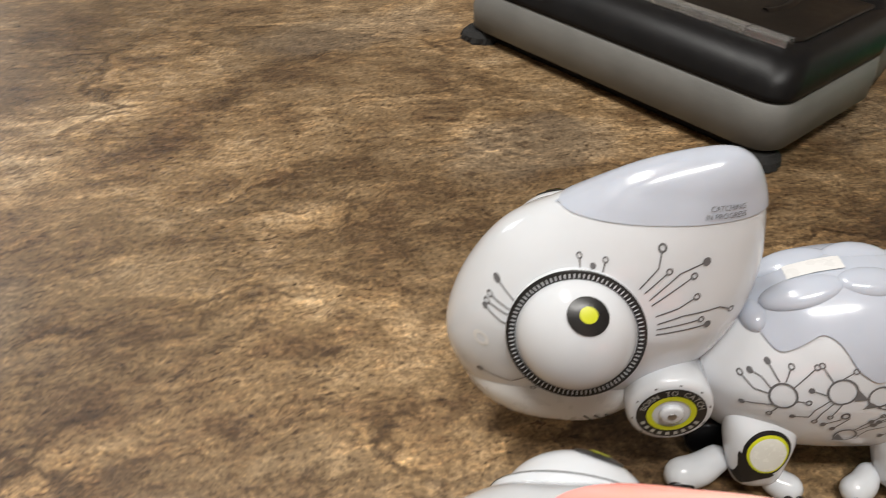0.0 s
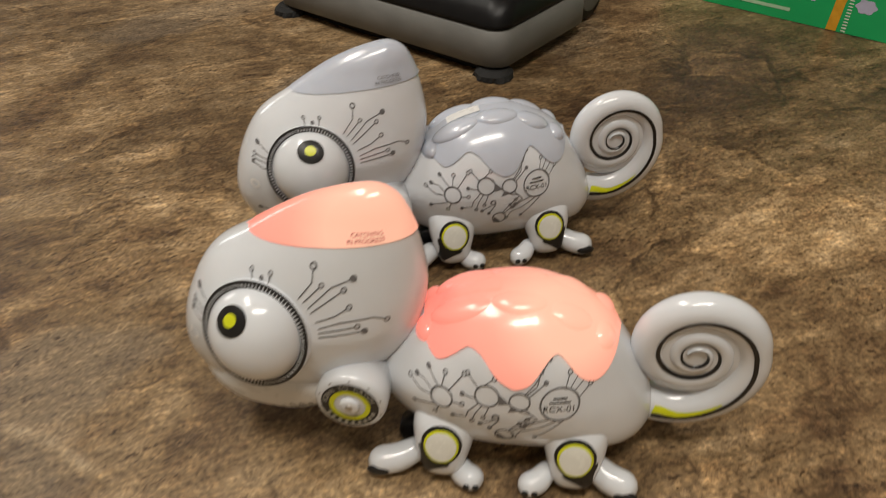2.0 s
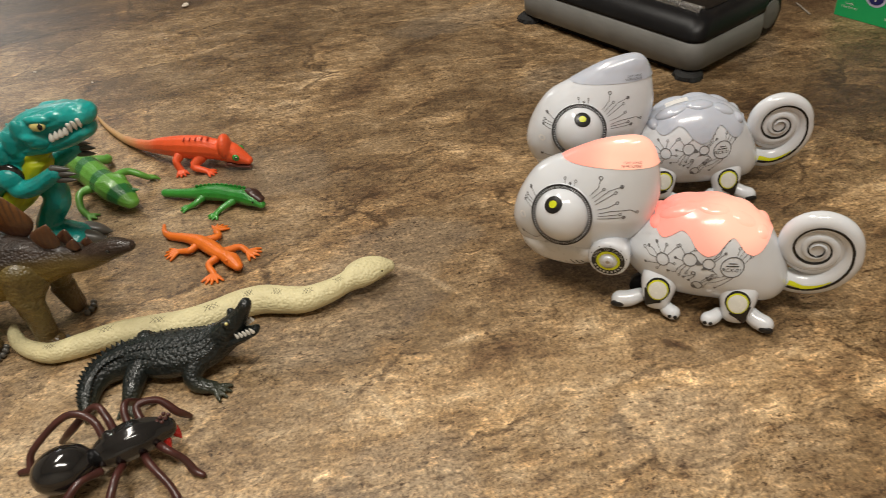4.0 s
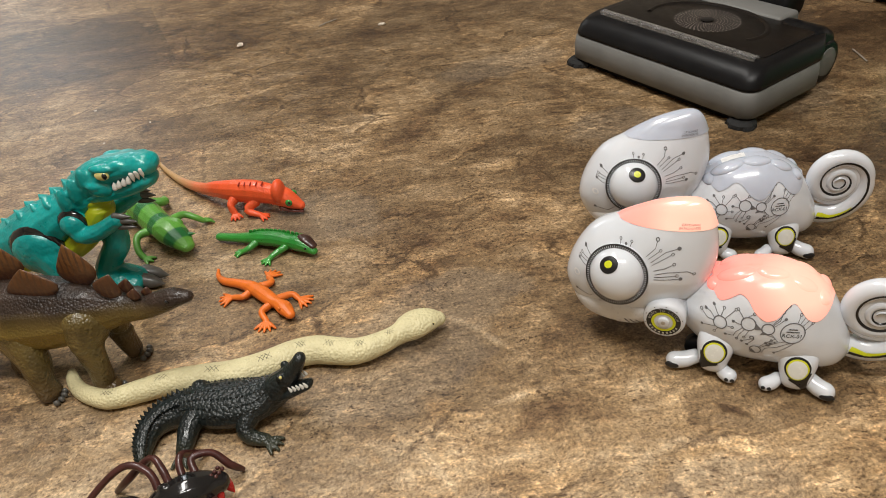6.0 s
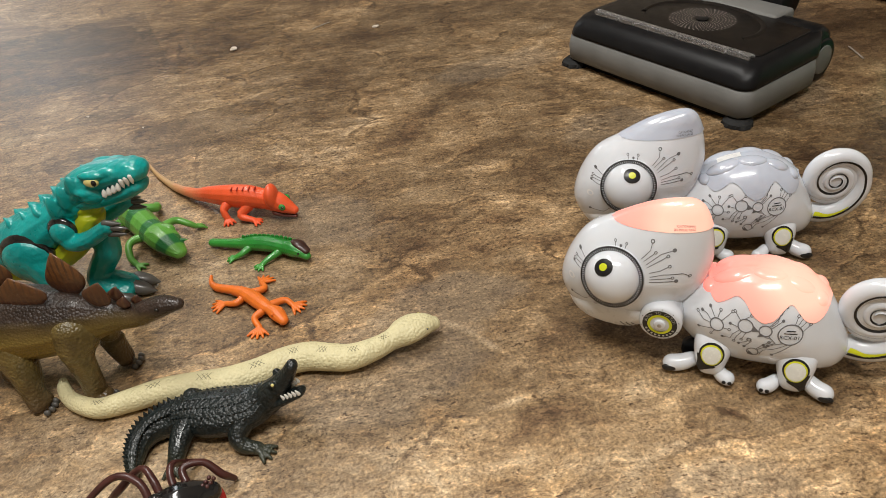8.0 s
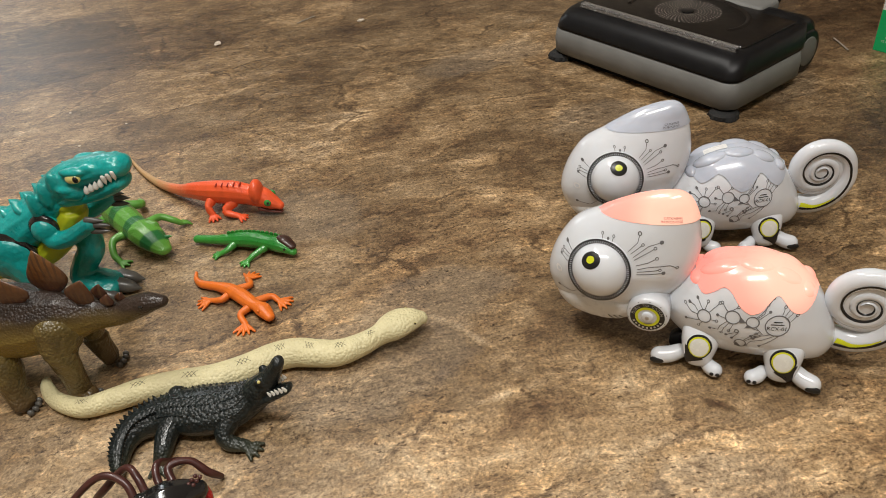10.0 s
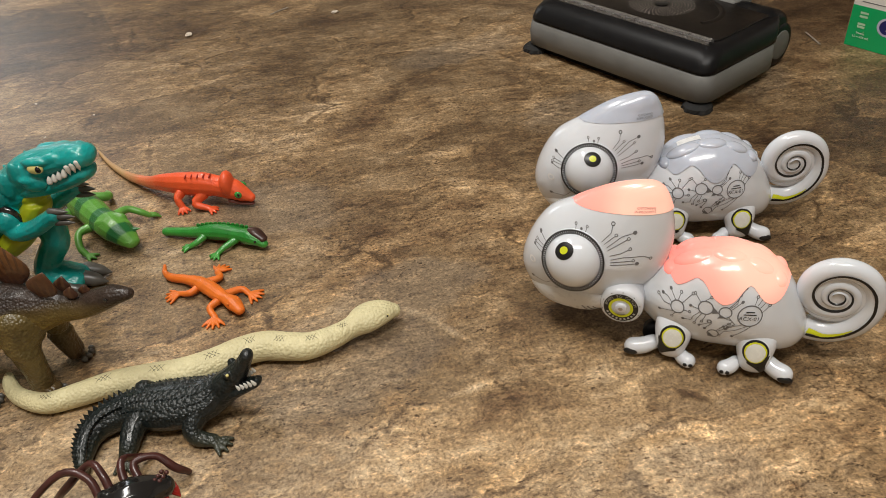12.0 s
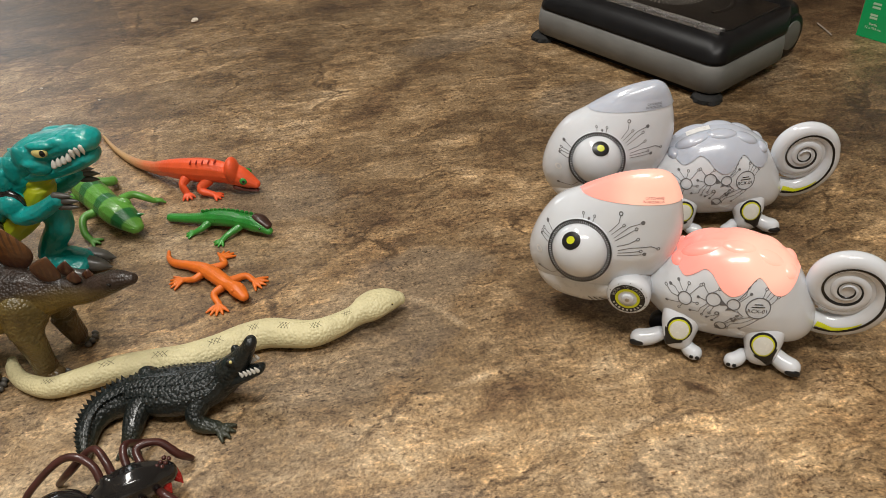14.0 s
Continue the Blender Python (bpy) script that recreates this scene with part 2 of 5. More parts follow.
def led_glow(m):
    """The diode inside shows as a warmer, brighter pool in the frosted plastic."""
    nt, L = m.node_tree, m.node_tree.links
    co = nt.nodes.new("ShaderNodeTexCoord")
    far = []
    for place in ((0.014, -0.010, 0.082), (-0.070, -0.012, 0.126)):
        d = nt.nodes.new("ShaderNodeVectorMath")
        d.operation = "DISTANCE"
        d.inputs[1].default_value = place
        L.new(co.outputs["Object"], d.inputs[0])
        far.append(d.outputs["Value"])
    low = nt.nodes.new("ShaderNodeMath")
    low.operation = "MINIMUM"
    L.new(far[0], low.inputs[0])
    L.new(far[1], low.inputs[1])
    r = nt.nodes.new("ShaderNodeValToRGB")
    e = r.color_ramp.elements
    e.new(0.5)
    for k, (p, c) in enumerate(((0.016, (1.0, 0.54, 0.38, 1)), (0.032, (1.0, 0.31, 0.225, 1)), (0.054, (0.97, 0.215, 0.17, 1)))):
        e[k].position, e[k].color = p, c
    L.new(low.outputs[0], r.inputs["Fac"])
    L.new(r.outputs["Color"], m.node_tree.nodes["Principled BSDF"].inputs["Emission Color"])


led_glow(M_SHELL_LIT)
M_INK = material("black_print", (0.012, 0.012, 0.013), 0.30, vary=0.3, scale=200)
M_GREYINK = material("grey_print", (0.16, 0.16, 0.17), 0.35, vary=0.2, scale=200)
M_YELLOW = material("yellow_print", (0.62, 0.66, 0.02), 0.35, vary=0.06, scale=120)
M_BLACK = material("black_plastic", (0.007, 0.007, 0.008), 0.36, vary=0.3, scale=30, bump=0.25, bump_scale=900, dist=0.0003)
M_DECK = material("brown_black_deck", (0.012, 0.0095, 0.008), 0.36, vary=0.25, scale=25)
for dull in (M_BLACK, M_DECK):
    dull.node_tree.nodes["Principled BSDF"].inputs["Specular IOR Level"].default_value = 0.22
M_GREY = material("grey_bumper", (0.168, 0.168, 0.160), 0.6, vary=0.18, scale=22, bump=0.3, bump_scale=700, dist=0.0003)
M_BRUSH = material("black_bristle", (0.012, 0.012, 0.012), 0.8, vary=0.3, scale=300, bump=0.6, bump_scale=1500)
M_CLEAR = material("clear_plastic", (0.92, 0.92, 0.92), 0.08, transmission=0.92)
M_METAL = material("dull_steel", (0.5, 0.5, 0.5), 0.35, metal=1.0, vary=0.2, scale=80)


# ---- mesh helpers ----
def finish(name, bm, mat, parent=None, smooth=True, label=""):
    me = bpy.data.meshes.new(name)
    bmesh.ops.recalc_face_normals(bm, faces=bm.faces)
    bm.to_mesh(me)
    bm.free()
    for p in me.polygons:
        p.use_smooth = smooth
    for one in (mat if isinstance(mat, (list, tuple)) else [mat]):
        me.materials.append(one)
    ob = new(name, me)
    if parent:
        ob.parent = parent
    if label:
        tagged(ob, label)
    return ob


def part(name, bm, mat, parent, label="", smooth=True):
    return finish(name, bm, mat, parent, smooth, label)


def empty(name, m=None, label="", category="", group=""):
    ob = new(name)
    ob.empty_display_size = 0.02
    if m is not None:
        ob.matrix_world = m
    return tagged(ob, label, category, group)


def box_mesh(bm, x0, x1, y0, y1, z0, z1, bevel=0.0, segments=3, m=None):
    made = bmesh.ops.create_cube(bm, size=1)["verts"]
    for v in made:
        v.co = Vector(((x0 + x1) / 2 + v.co.x * (x1 - x0), (y0 + y1) / 2 + v.co.y * (y1 - y0), (z0 + z1) / 2 + v.co.z * (z1 - z0)))
    if bevel:
        edges = list({e for v in made for e in v.link_edges})
        made = bmesh.ops.bevel(bm, geom=edges, offset=bevel, segments=segments, affect="EDGES", profile=0.5)["verts"]
    return bm


def ball(bm, c, r, m=None, u=24, v=14):
    """An ellipsoid of radii r at c, turned by the 3x3 matrix m."""
    made = bmesh.ops.create_uvsphere(bm, u_segments=u, v_segments=v, radius=1)["verts"]
    for p in made:
        q = Vector((p.co.x * r[0], p.co.y * r[1], p.co.z * r[2]))
        p.co = (m @ q if m is not None else q) + Vector(c)
    return made


def smooth_line(pts, steps):
    """A Catmull-Rom curve through tuples of any length."""
    a = [np.array(p, float) for p in pts]
    a = [2 * a[0] - a[1]] + a + [2 * a[-1] - a[-2]]
    out = []
    for k in range(1, len(a) - 2):
        for s in range(steps):
            t = s / steps
            p0, p1, p2, p3 = a[k - 1], a[k], a[k + 1], a[k + 2]
            out.append(0.5 * (2 * p1 + (p2 - p0) * t + (2 * p0 - 5 * p1 + 4 * p2 - p3) * t * t + (3 * p1 - p0 - 3 * p2 + p3) * t ** 3))
    out.append(a[-2])
    return out


def closed_line(pts, steps):
    a = [np.array(p, float) for p in pts]
    n, out = len(a), []
    for k in range(n):
        p0, p1, p2, p3 = a[k - 1], a[k], a[(k + 1) % n], a[(k + 2) % n]
        for s in range(steps):
            t = s / steps
            out.append(0.5 * (2 * p1 + (p2 - p0) * t + (2 * p0 - 5 * p1 + 4 * p2 - p3) * t * t + (3 * p1 - p0 - 3 * p2 + p3) * t ** 3))
    return out


def tube(bm, pts, steps=6, n=14, up=(0, 0, 1), unit=0.001):
    """A limb through (x, y, z, half width, half height), in millimetres by default, with round ends."""
    line = smooth_line(pts, steps)
    rings, up = [], Vector(up)
    for k, p in enumerate(line):
        a, c = line[max(0, k - 1)], line[min(len(line) - 1, k + 1)]
        d = Vector(c[:3] - a[:3])
        d = d.normalized() if d.length > 1e-9 else Vector((1, 0, 0))
        side = d.cross(up)
        side = side.normalized() if side.length > 1e-3 else d.orthogonal().normalized()
        over = side.cross(d).normalized()
        w, h = max(p[3], 0.05), max(p[4] if len(p) > 4 else p[3], 0.05)
        rings.append((Vector(p[:3]), side, over, d, w, h))
    first, last = rings[0], rings[-1]
    head, tail = [], []
    for f, q in ((0.95, 0.3), (0.7, 0.7), (0.35, 0.93)):
        r = min(first[4], first[5])
        head.append((first[0] - first[3] * r * f, *first[1:4], first[4] * q, first[5] * q))
        r = min(last[4], last[5])
        tail.insert(0, (last[0] + last[3] * r * f, *last[1:4], last[4] * q, last[5] * q))
    rings = head + rings + tail
    rows = []
    for c, side, over, d, w, h in rings:
        rows.append([bm.verts.new((c + side * w * math.cos(2 * math.pi * j / n) + over * h * math.sin(2 * math.pi * j / n)) * unit) for j in range(n)])
    for a, c in zip(rows, rows[1:]):
        for j in range(n):
            bm.faces.new((a[j], a[(j + 1) % n], c[(j + 1) % n], c[j]))
    bm.faces.new(rows[0][::-1])
    bm.faces.new(rows[-1])
    return bm


def ribbon(bm, pts, width, lift=(0, 0, 0)):
    """A flat strip along 2D points (x, z), laid on by the caller's function afterwards: verts carry x, 0, z."""
    p = [Vector((a[0], a[1])) for a in pts]
    left, right = [], []
    for k in range(len(p)):
        d = (p[min(k + 1, len(p) - 1)] - p[max(k - 1, 0)])
        d = d.normalized() if d.length > 1e-9 else Vector((1, 0))
        nrm = Vector((-d.y, d.x)) * width / 2
        left.append(bm.verts.new((p[k].x + nrm.x, 0, p[k].y + nrm.y)))
        right.append(bm.verts.new((p[k].x - nrm.x, 0, p[k].y - nrm.y)))
    for k in range(len(p) - 1):
        bm.faces.new((left[k], left[k + 1], right[k + 1], right[k]))


def ring_flat(bm, cx, cz, r0, r1, n=32, a0=0.0, a1=360.0):
    """A flat ring or sector in the x, z plane."""
    full = a1 - a0 >= 359.9
    angles = [math.radians(a0 + (a1 - a0) * k / n) for k in range(n if full else n + 1)]
    outer = [bm.verts.new((cx + r1 * math.cos(a), 0, cz + r1 * math.sin(a))) for a in angles]
    if r0 <= 0:
        for f in (0.75, 0.5, 0.25) if r1 > 3 else ():
            ring = [bm.verts.new((cx + f * r1 * math.cos(a), 0, cz + f * r1 * math.sin(a))) for a in angles]
            for k in range(len(angles)):
                j = (k + 1) % len(angles)
                bm.faces.new((outer[k], outer[j], ring[j], ring[k]))
            outer = ring
        bm.faces.new(outer)
        return
    inner = [bm.verts.new((cx + r0 * math.cos(a), 0, cz + r0 * math.sin(a))) for a in angles]
    for k in range(len(angles) if full else len(angles) - 1):
        j = (k + 1) % len(angles)
        bm.faces.new((outer[k], outer[j], inner[j], inner[k]))


def lettering(bm, text, size, x, z, angle=0.0, align="CENTER"):
    """Letters of the built-in font, flat in the x, z plane, with its middle at x, z."""
    curve = bpy.data.curves.new("letters", "FONT")
    curve.body, curve.size, curve.align_x, curve.align_y = text, size, align, "CENTER"
    curve.resolution_u = 3
    ob = new("letters", curve)
    bpy.context.view_layer.update()
    me = bpy.data.meshes.new_from_object(ob.evaluated_get(bpy.context.evaluated_depsgraph_get()))
    bpy.data.objects.remove(ob)
    bpy.data.curves.remove(curve)
    ca, sa = math.cos(math.radians(angle)), math.sin(math.radians(angle))
    vs = [bm.verts.new((x + v.co.x * ca - v.co.y * sa, 0, z + v.co.x * sa + v.co.y * ca)) for v in me.vertices]
    for p in me.polygons:
        try:
            bm.faces.new([vs[k] for k in p.vertices])
        except ValueError:
            pass
    bpy.data.meshes.remove(me)


class Form:
    """A rounded hollow-plastic form: a closed side outline in x, z (millimetres), swelling to both sides."""

    def __init__(self, outline, centre, width, power=2.4, steps=8):
        self.c, self.width, self.power = centre, width, power
        line = closed_line(outline, steps)
        ang = [(math.atan2(p[1] - centre[1], p[0] - centre[0]) % (2 * math.pi), math.hypot(p[0] - centre[0], p[1] - centre[1])) for p in line]
        ang.sort()
        self.a = np.array([ang[-1][0] - 2 * math.pi] + [q[0] for q in ang] + [ang[0][0] + 2 * math.pi])
        self.r = np.array([ang[-1][1]] + [q[1] for q in ang] + [ang[0][1]])

    def rad(self, a):
        return float(np.interp(a % (2 * math.pi), self.a, self.r))

    def half(self, x, z):
        dx, dz = x - self.c[0], z - self.c[1]
        s = min(1.0, math.hypot(dx, dz) / self.rad(math.atan2(dz, dx)))
        return self.width(x, z) * math.sqrt(max(0.0, 1 - s ** self.power))

    def mesh(self, bm, grow=1.0, n=88, rings=20):
        sides = []
        for sign in (-1, 1):
            rows = []
            for k in range(1, rings + (1 if sign < 0 else 0)):
                s = math.sin(0.5 * math.pi * k / rings)
                row = []
                for j in range(n):
                    a = 2 * math.pi * j / n
                    r = self.rad(a) * s
                    x, z = self.c[0] + r * math.cos(a), self.c[1] + r * math.sin(a)
                    y = sign * self.width(x, z) * math.sqrt(max(0, 1 - s ** self.power))
                    row.append(bm.verts.new((0.001 * (self.c[0] + (x - self.c[0]) * grow), 0.001 * y * grow, 0.001 * (self.c[1] + (z - self.c[1]) * grow))))
                rows.append(row)
            mid = bm.verts.new((0.001 * self.c[0], 0.001 * sign * self.width(*self.c) * grow, 0.001 * self.c[1]))
            sides.append((rows, mid))
        rim = sides[0][0][-1]
        for rows, mid in sides:
            full = rows if rows[-1] is rim else rows + [rim]
            for j in range(n):
                i = (j + 1) % n
                bm.faces.new((mid, full[0][j], full[0][i]))
                for a, c in zip(full, full[1:]):
                    bm.faces.new((a[j], c[j], c[i], a[i]))
        return bm

    def lay(self, bm, lift, sign=-1):
        """Presses flat geometry, drawn in x, z, onto the form's side."""
        for v in bm.verts:
            x, z = v.co.x, v.co.z
            v.co = Vector((0.001 * x, 0.001 * sign * (self.half(x, z) + lift), 0.001 * z))

    def cap(self, bm, lower, x0, x1, grow, n=70, rows=16, upper=None):
        """The part of the form above the line lower(x), slightly proud of it, on both sides."""
        cx, cz = self.c
        cols = []
        for i in range(n + 1):
            x = x0 + (x1 - x0) * i / n
            lo = lower(x)
            hi = lo
            for k in range(400):
                z = lo + 0.25 * k
                dx, dz = x - cx, z - cz
                if math.hypot(dx, dz) > self.rad(math.atan2(dz, dx)):
                    break
                hi = z
            col = []
            for sign in (-1, 1):
                for k in range(rows + 1):
                    f = math.sin(0.5 * math.pi * k / rows)
                    z = lo + (hi - lo) * f
                    y = sign * self.half(x, z) if k < rows else 0.0
                    col.append((x, y, z, k))
            left, right = col[:rows + 1], col[rows + 1:][::-1][1:]
            cols.append([bm.verts.new((0.001 * (cx + (x - cx) * grow), 0.001 * y * grow, 0.001 * (cz + (z - cz) * grow))) for x, y, z, k in left + right])
        for a, c in zip(cols, cols[1:]):
            for k in range(len(a) - 1):
                bm.faces.new((a[k], a[k + 1], c[k + 1], c[k]))
        return bm

# ---- the robot chameleons (millimetres, head towards -x, the printed side towards -y) ----
def head_width(x, z):
    w = 33.0
    if z > 78:
        w = 33.0 - 15.5 * min(1, (z - 78) / 48.0) ** 1.1
    if x > 120:
        w *= 1 - 0.10 * min(1, (x - 120) / 50)
    return w


HEAD = Form([(-163, 61), (-157, 82), (-144, 103), (-124, 116), (-98, 131), (-72, 139), (-60, 137), (-53, 127), (-48.5, 112), (-46, 92), (-50, 70), (-58, 54), (-72, 40), (-99, 29), (-127, 26), (-152, 33.5), (-161, 46.5)],
            (-105, 84), lambda x, z: head_width(x + 215, z), 3.0)
JAW = Form([(-156, 47), (-154, 34.5), (-140, 25), (-112, 21), (-91, 25), (-76, 39), (-80, 50), (-108, 55), (-138, 56)], (-112, 41), lambda x, z: 30.5, 3.0)
BODY = Form([(-75, 50), (-60, 66), (-44, 77.5), (-31, 86.5), (-11, 92), (5, 92), (22, 86), (37, 75.5), (48, 59), (57, 40), (59, 24), (48, 13), (0, 7), (-30, 8), (-52, 15), (-70, 32)],
            (-5, 50), lambda x, z: 37.0 - 4.0 * max(0.0, (z - 50) / 46) - (5 if x < -40 else 0) * min(1, (-40 - x) / 30 if x < -40 else 0), 2.5)


def shell_edge(x):
    """The dripping lower rim of the frosted shell."""
    pts = [(-56, 88), (-51, 82), (-45, 72), (-38.5, 68), (-33, 71), (-25, 78), (-19, 76), (-12, 67.5), (-4.5, 63.5), (2.5, 66.5), (7, 74), (11.5, 79), (16, 75), (22, 68), (28, 65), (33, 66.5), (37, 71), (41, 78)]
    return float(np.interp(x, [p[0] for p in pts], [p[1] for p in pts]))


def shell_edge_soft(x):
    return sum(shell_edge(x + d) * w for d, w in ((-2.4, 0.12), (-1.2, 0.22), (0, 0.32), (1.2, 0.22), (2.4, 0.12)))


def body_top(x, y):
    """The height of the body's upper side at x, at y beside its middle."""
    for k in range(240):
        z = 100 - 0.25 * k
        dx, dz = x - BODY.c[0], z - BODY.c[1]
        if math.hypot(dx, dz) < BODY.rad(math.atan2(dz, dx)) and BODY.half(x, z) >= y:
            return z
    return 40.0


def trace(bm, ends, pts, width, kind, r=1.5):
    """One printed circuit line with a round end."""
    ribbon(bm, pts, width)
    x, z = pts[-1]
    d = Vector((pts[-1][0] - pts[-2][0], pts[-1][1] - pts[-2][1])).normalized()
    if kind == "ring":
        ring_flat(ends, x + d.x * r, z + d.y * r, r * 0.55, r, 14)
    elif kind == "dot":
        ring_flat(ends, x + d.x * r * 0.7, z + d.y * r * 0.7, 0, r * 0.95, 12)


def dense(pts, step=1.2):
    out = [pts[0]]
    for a, c in zip(pts, pts[1:]):
        n = max(1, int(math.dist(a, c) / step))
        out += [(a[0] + (c[0] - a[0]) * k / n, a[1] + (c[1] - a[1]) * k / n) for k in range(1, n + 1)]
    return out


def laid(name, form, draw, mat, parent, lift, label=""):
    bm = bmesh.new()
    draw(bm)
    form.lay(bm, lift)
    return part(name, bm, mat, parent, label, smooth=False)


def disc(bm, cx, y, cz, r, depth, bevel=0.8, n=40):
    """A thick disc facing -y (millimetres) with a rounded rim."""
    rows = []
    for rr, yy in ((r, y + depth), (r, y + bevel), (r - bevel * 0.3, y + bevel * 0.3), (r - bevel, y)):
        rows.append([bm.verts.new((0.001 * (cx + rr * math.cos(2 * math.pi * k / n)), 0.001 * yy, 0.001 * (cz + rr * math.sin(2 * math.pi * k / n)))) for k in range(n)])
    for a, c in zip(rows, rows[1:]):
        for k in range(n):
            bm.faces.new((a[k], a[(k + 1) % n], c[(k + 1) % n], c[k]))
    bm.faces.new(rows[-1])
    bm.faces.new(rows[0][::-1])


def at_y(bm, y, tilt=None):
    for v in bm.verts:
        v.co = Vector((0.001 * v.co.x, 0.001 * y, 0.001 * v.co.z))


def robot_chameleon(m, label, shell_mat, shell_label, pupil):
    root = empty("robot_chameleon", None, label, "toy", "robot chameleons")
    bm = bmesh.new()
    BODY.mesh(bm)
    body = part("body", bm, M_WHITE, root)
    # frosted dome with its rows of soft lumps
    bm = bmesh.new()
    BODY.cap(bm, shell_edge_soft, -54, 39, 1.018)
    shell = part("back_shell", bm, shell_mat, root, shell_label)
    for x, rx, y in ((-45, 4.6, 9.0), (-29, 12.5, 8.0), (-5, 11.0, 7.5), (16, 9.8, 8.0), (31, 5.5, 8.5)):
        for sign in (-1, 1):
            bm = bmesh.new()
            slope = math.atan2(body_top(x + 5, y) - body_top(x - 5, y), 10)
            made = ball(bm, (0, 0, 0), (0.001 * rx * 1.12, 0.0086, 0.0052), None, 24, 14)
            for v in made:
                v.co.x *= 1 + 0.16 * (1 - min(1, (v.co.y / 0.008) ** 2))
            bmesh.ops.transform(bm, verts=made, matrix=Matrix.Translation((0.001 * x, 0.001 * sign * y, 0.001 * (body_top(x, y) - (3.1 if shell_mat is M_SHELL else 3.6)))) @ Matrix.Rotation(-slope, 4, "Y"))
            part("shell_lump", bm, shell_mat, shell)
    # small label on top of the dome
    bm = bmesh.new()
    rows = [[bm.verts.new((0.001 * x, 0.001 * y, 0.001 * (1.018 * body_top(x, abs(y)) + 0.7 - 0.018 * 50))) for y in (-3.5, -1, 1.5, 4)] for x in range(-34, -13, 2)]
    for ra, rb in zip(rows, rows[1:]):
        for k in range(3):
            bm.faces.new((ra[k], ra[k + 1], rb[k + 1], rb[k]))
    part("label_strip", bm, M_JAW if shell_mat is M_SHELL else shell_mat, shell)
    # head
    bm = bmesh.new()
    HEAD.mesh(bm)
    head = part("head", bm, M_WHITE, root)
    bm = bmesh.new()
    HEAD.cap(bm, lambda x: 117.6 + 0.045 * (x + 90) + 0.6 * math.cos((x + 90) / 24), -130.5, -48.5, 1.012, 60, 14)
    crest = part("crest", bm, shell_mat, head, shell_label)
    bm = bmesh.new()
    JAW.mesh(bm, 1, 60, 12)
    jaw = part("jaw", bm, M_JAW, root)
    # both eyes: ring, ball, pupil
    for sign in (-1, 1):
        n = Vector((-0.12, sign * 0.95, 0.30)).normalized()
        rot = n.to_track_quat("Z", "Y").to_matrix()
        base = Vector((-116.3, sign * 27.0, 78.8))
        turn = rot.to_4x4()
        eye = new("eye")
        eye.parent = root
        eye.empty_display_size = 0.01
        place = Matrix.Translation(base * 0.001) @ turn

        def turned(name, bm, mat, lab="", parent=eye, smooth=True):
            ob = part(name, bm, mat, parent, lab, smooth)
            ob.data.transform(place)
            return ob
        bm = bmesh.new()
        rows = [[bm.verts.new((0.001 * rr * math.cos(2 * math.pi * k / 88), 0.001 * rr * math.sin(2 * math.pi * k / 88), 0.001 * zz)) for k in range(88)]
                for rr, zz in ((25.0, -9.0), (25.0, 4.6), (24.8, 5.2), (24.3, 5.6), (21.6, 5.6), (21.2, 4.2))]
        for a, c in zip(rows, rows[1:]):
            for k in range(88):
                bm.faces.new((a[k], a[(k + 1) % 88], c[(k + 1) % 88], c[k]))
        turned("eye_collar", bm, M_WHITE)
        bm = bmesh.new()
        rows = [[bm.verts.new((0.001 * rr * math.cos(2 * math.pi * k / 88), 0.001 * rr * math.sin(2 * math.pi * k / 88), 0.001 * zz)) for k in range(88)]
                for rr, zz in ((24.95, 5.25), (24.3, 5.78), (22.0, 5.75), (21.6, 5.65))]
        for a, c in zip(rows, rows[1:]):
            for k in range(88):
                bm.faces.new((a[k], a[(k + 1) % 88], c[(k + 1) % 88], c[k]))
        turned("eye_ring", bm, M_INK, "black ring with fine white ticks")
        bm = bmesh.new()
        for k in range(88):
            a = 2 * math.pi * k / 88
            q = [(22.1, -0.24), (23.7, -0.24), (23.7, 0.24), (22.1, 0.24)]
            bm.faces.new([bm.verts.new((0.001 * (r * math.cos(a) - t * math.sin(a)), 0.001 * (r * math.sin(a) + t * math.cos(a)), 0.00592)) for r, t in q])
        turned("tick_ring", bm, M_WHITE, smooth=False)
        bm = bmesh.new()
        ball(bm, (0, 0, 0.0024), (0.0218, 0.0218, 0.0172), None, 48, 28)
        turned("eyeball", bm, M_WHITE)
        px_, py_ = pupil
        middle = Vector((px_, py_, math.sqrt(max(0.0, 21.8 ** 2 - px_ ** 2 - py_ ** 2)))).normalized()
        side = middle.cross(Vector((0, 1, 0))).normalized()
        over = side.cross(middle)
        for name, r, lift, mat in (("pupil", 7.4, 0.30, M_INK), ("iris", 3.1, 0.62, M_YELLOW)):
            bm = bmesh.new()
            rows = []
            for rr in (r, r * 0.66, r * 0.33):
                row = []
                for k in range(32):
                    a = 2 * math.pi * k / 32
                    d = (middle * math.cos(rr / 21.8) + (side * math.cos(a) + over * math.sin(a)) * math.sin(rr / 21.8)) * (21.8 + lift)
                    row.append(bm.verts.new((0.001 * d.x, 0.001 * d.y, 0.001 * (2.4 + d.z * 17.2 / 21.8 + 0.2))))
                rows.append(row)
            for ra, rb in zip(rows, rows[1:]):
                for k in range(32):
                    bm.faces.new((ra[k], ra[(k + 1) % 32], rb[(k + 1) % 32], rb[k]))
            bm.faces.new(rows[-1])
            turned(name, bm, mat)

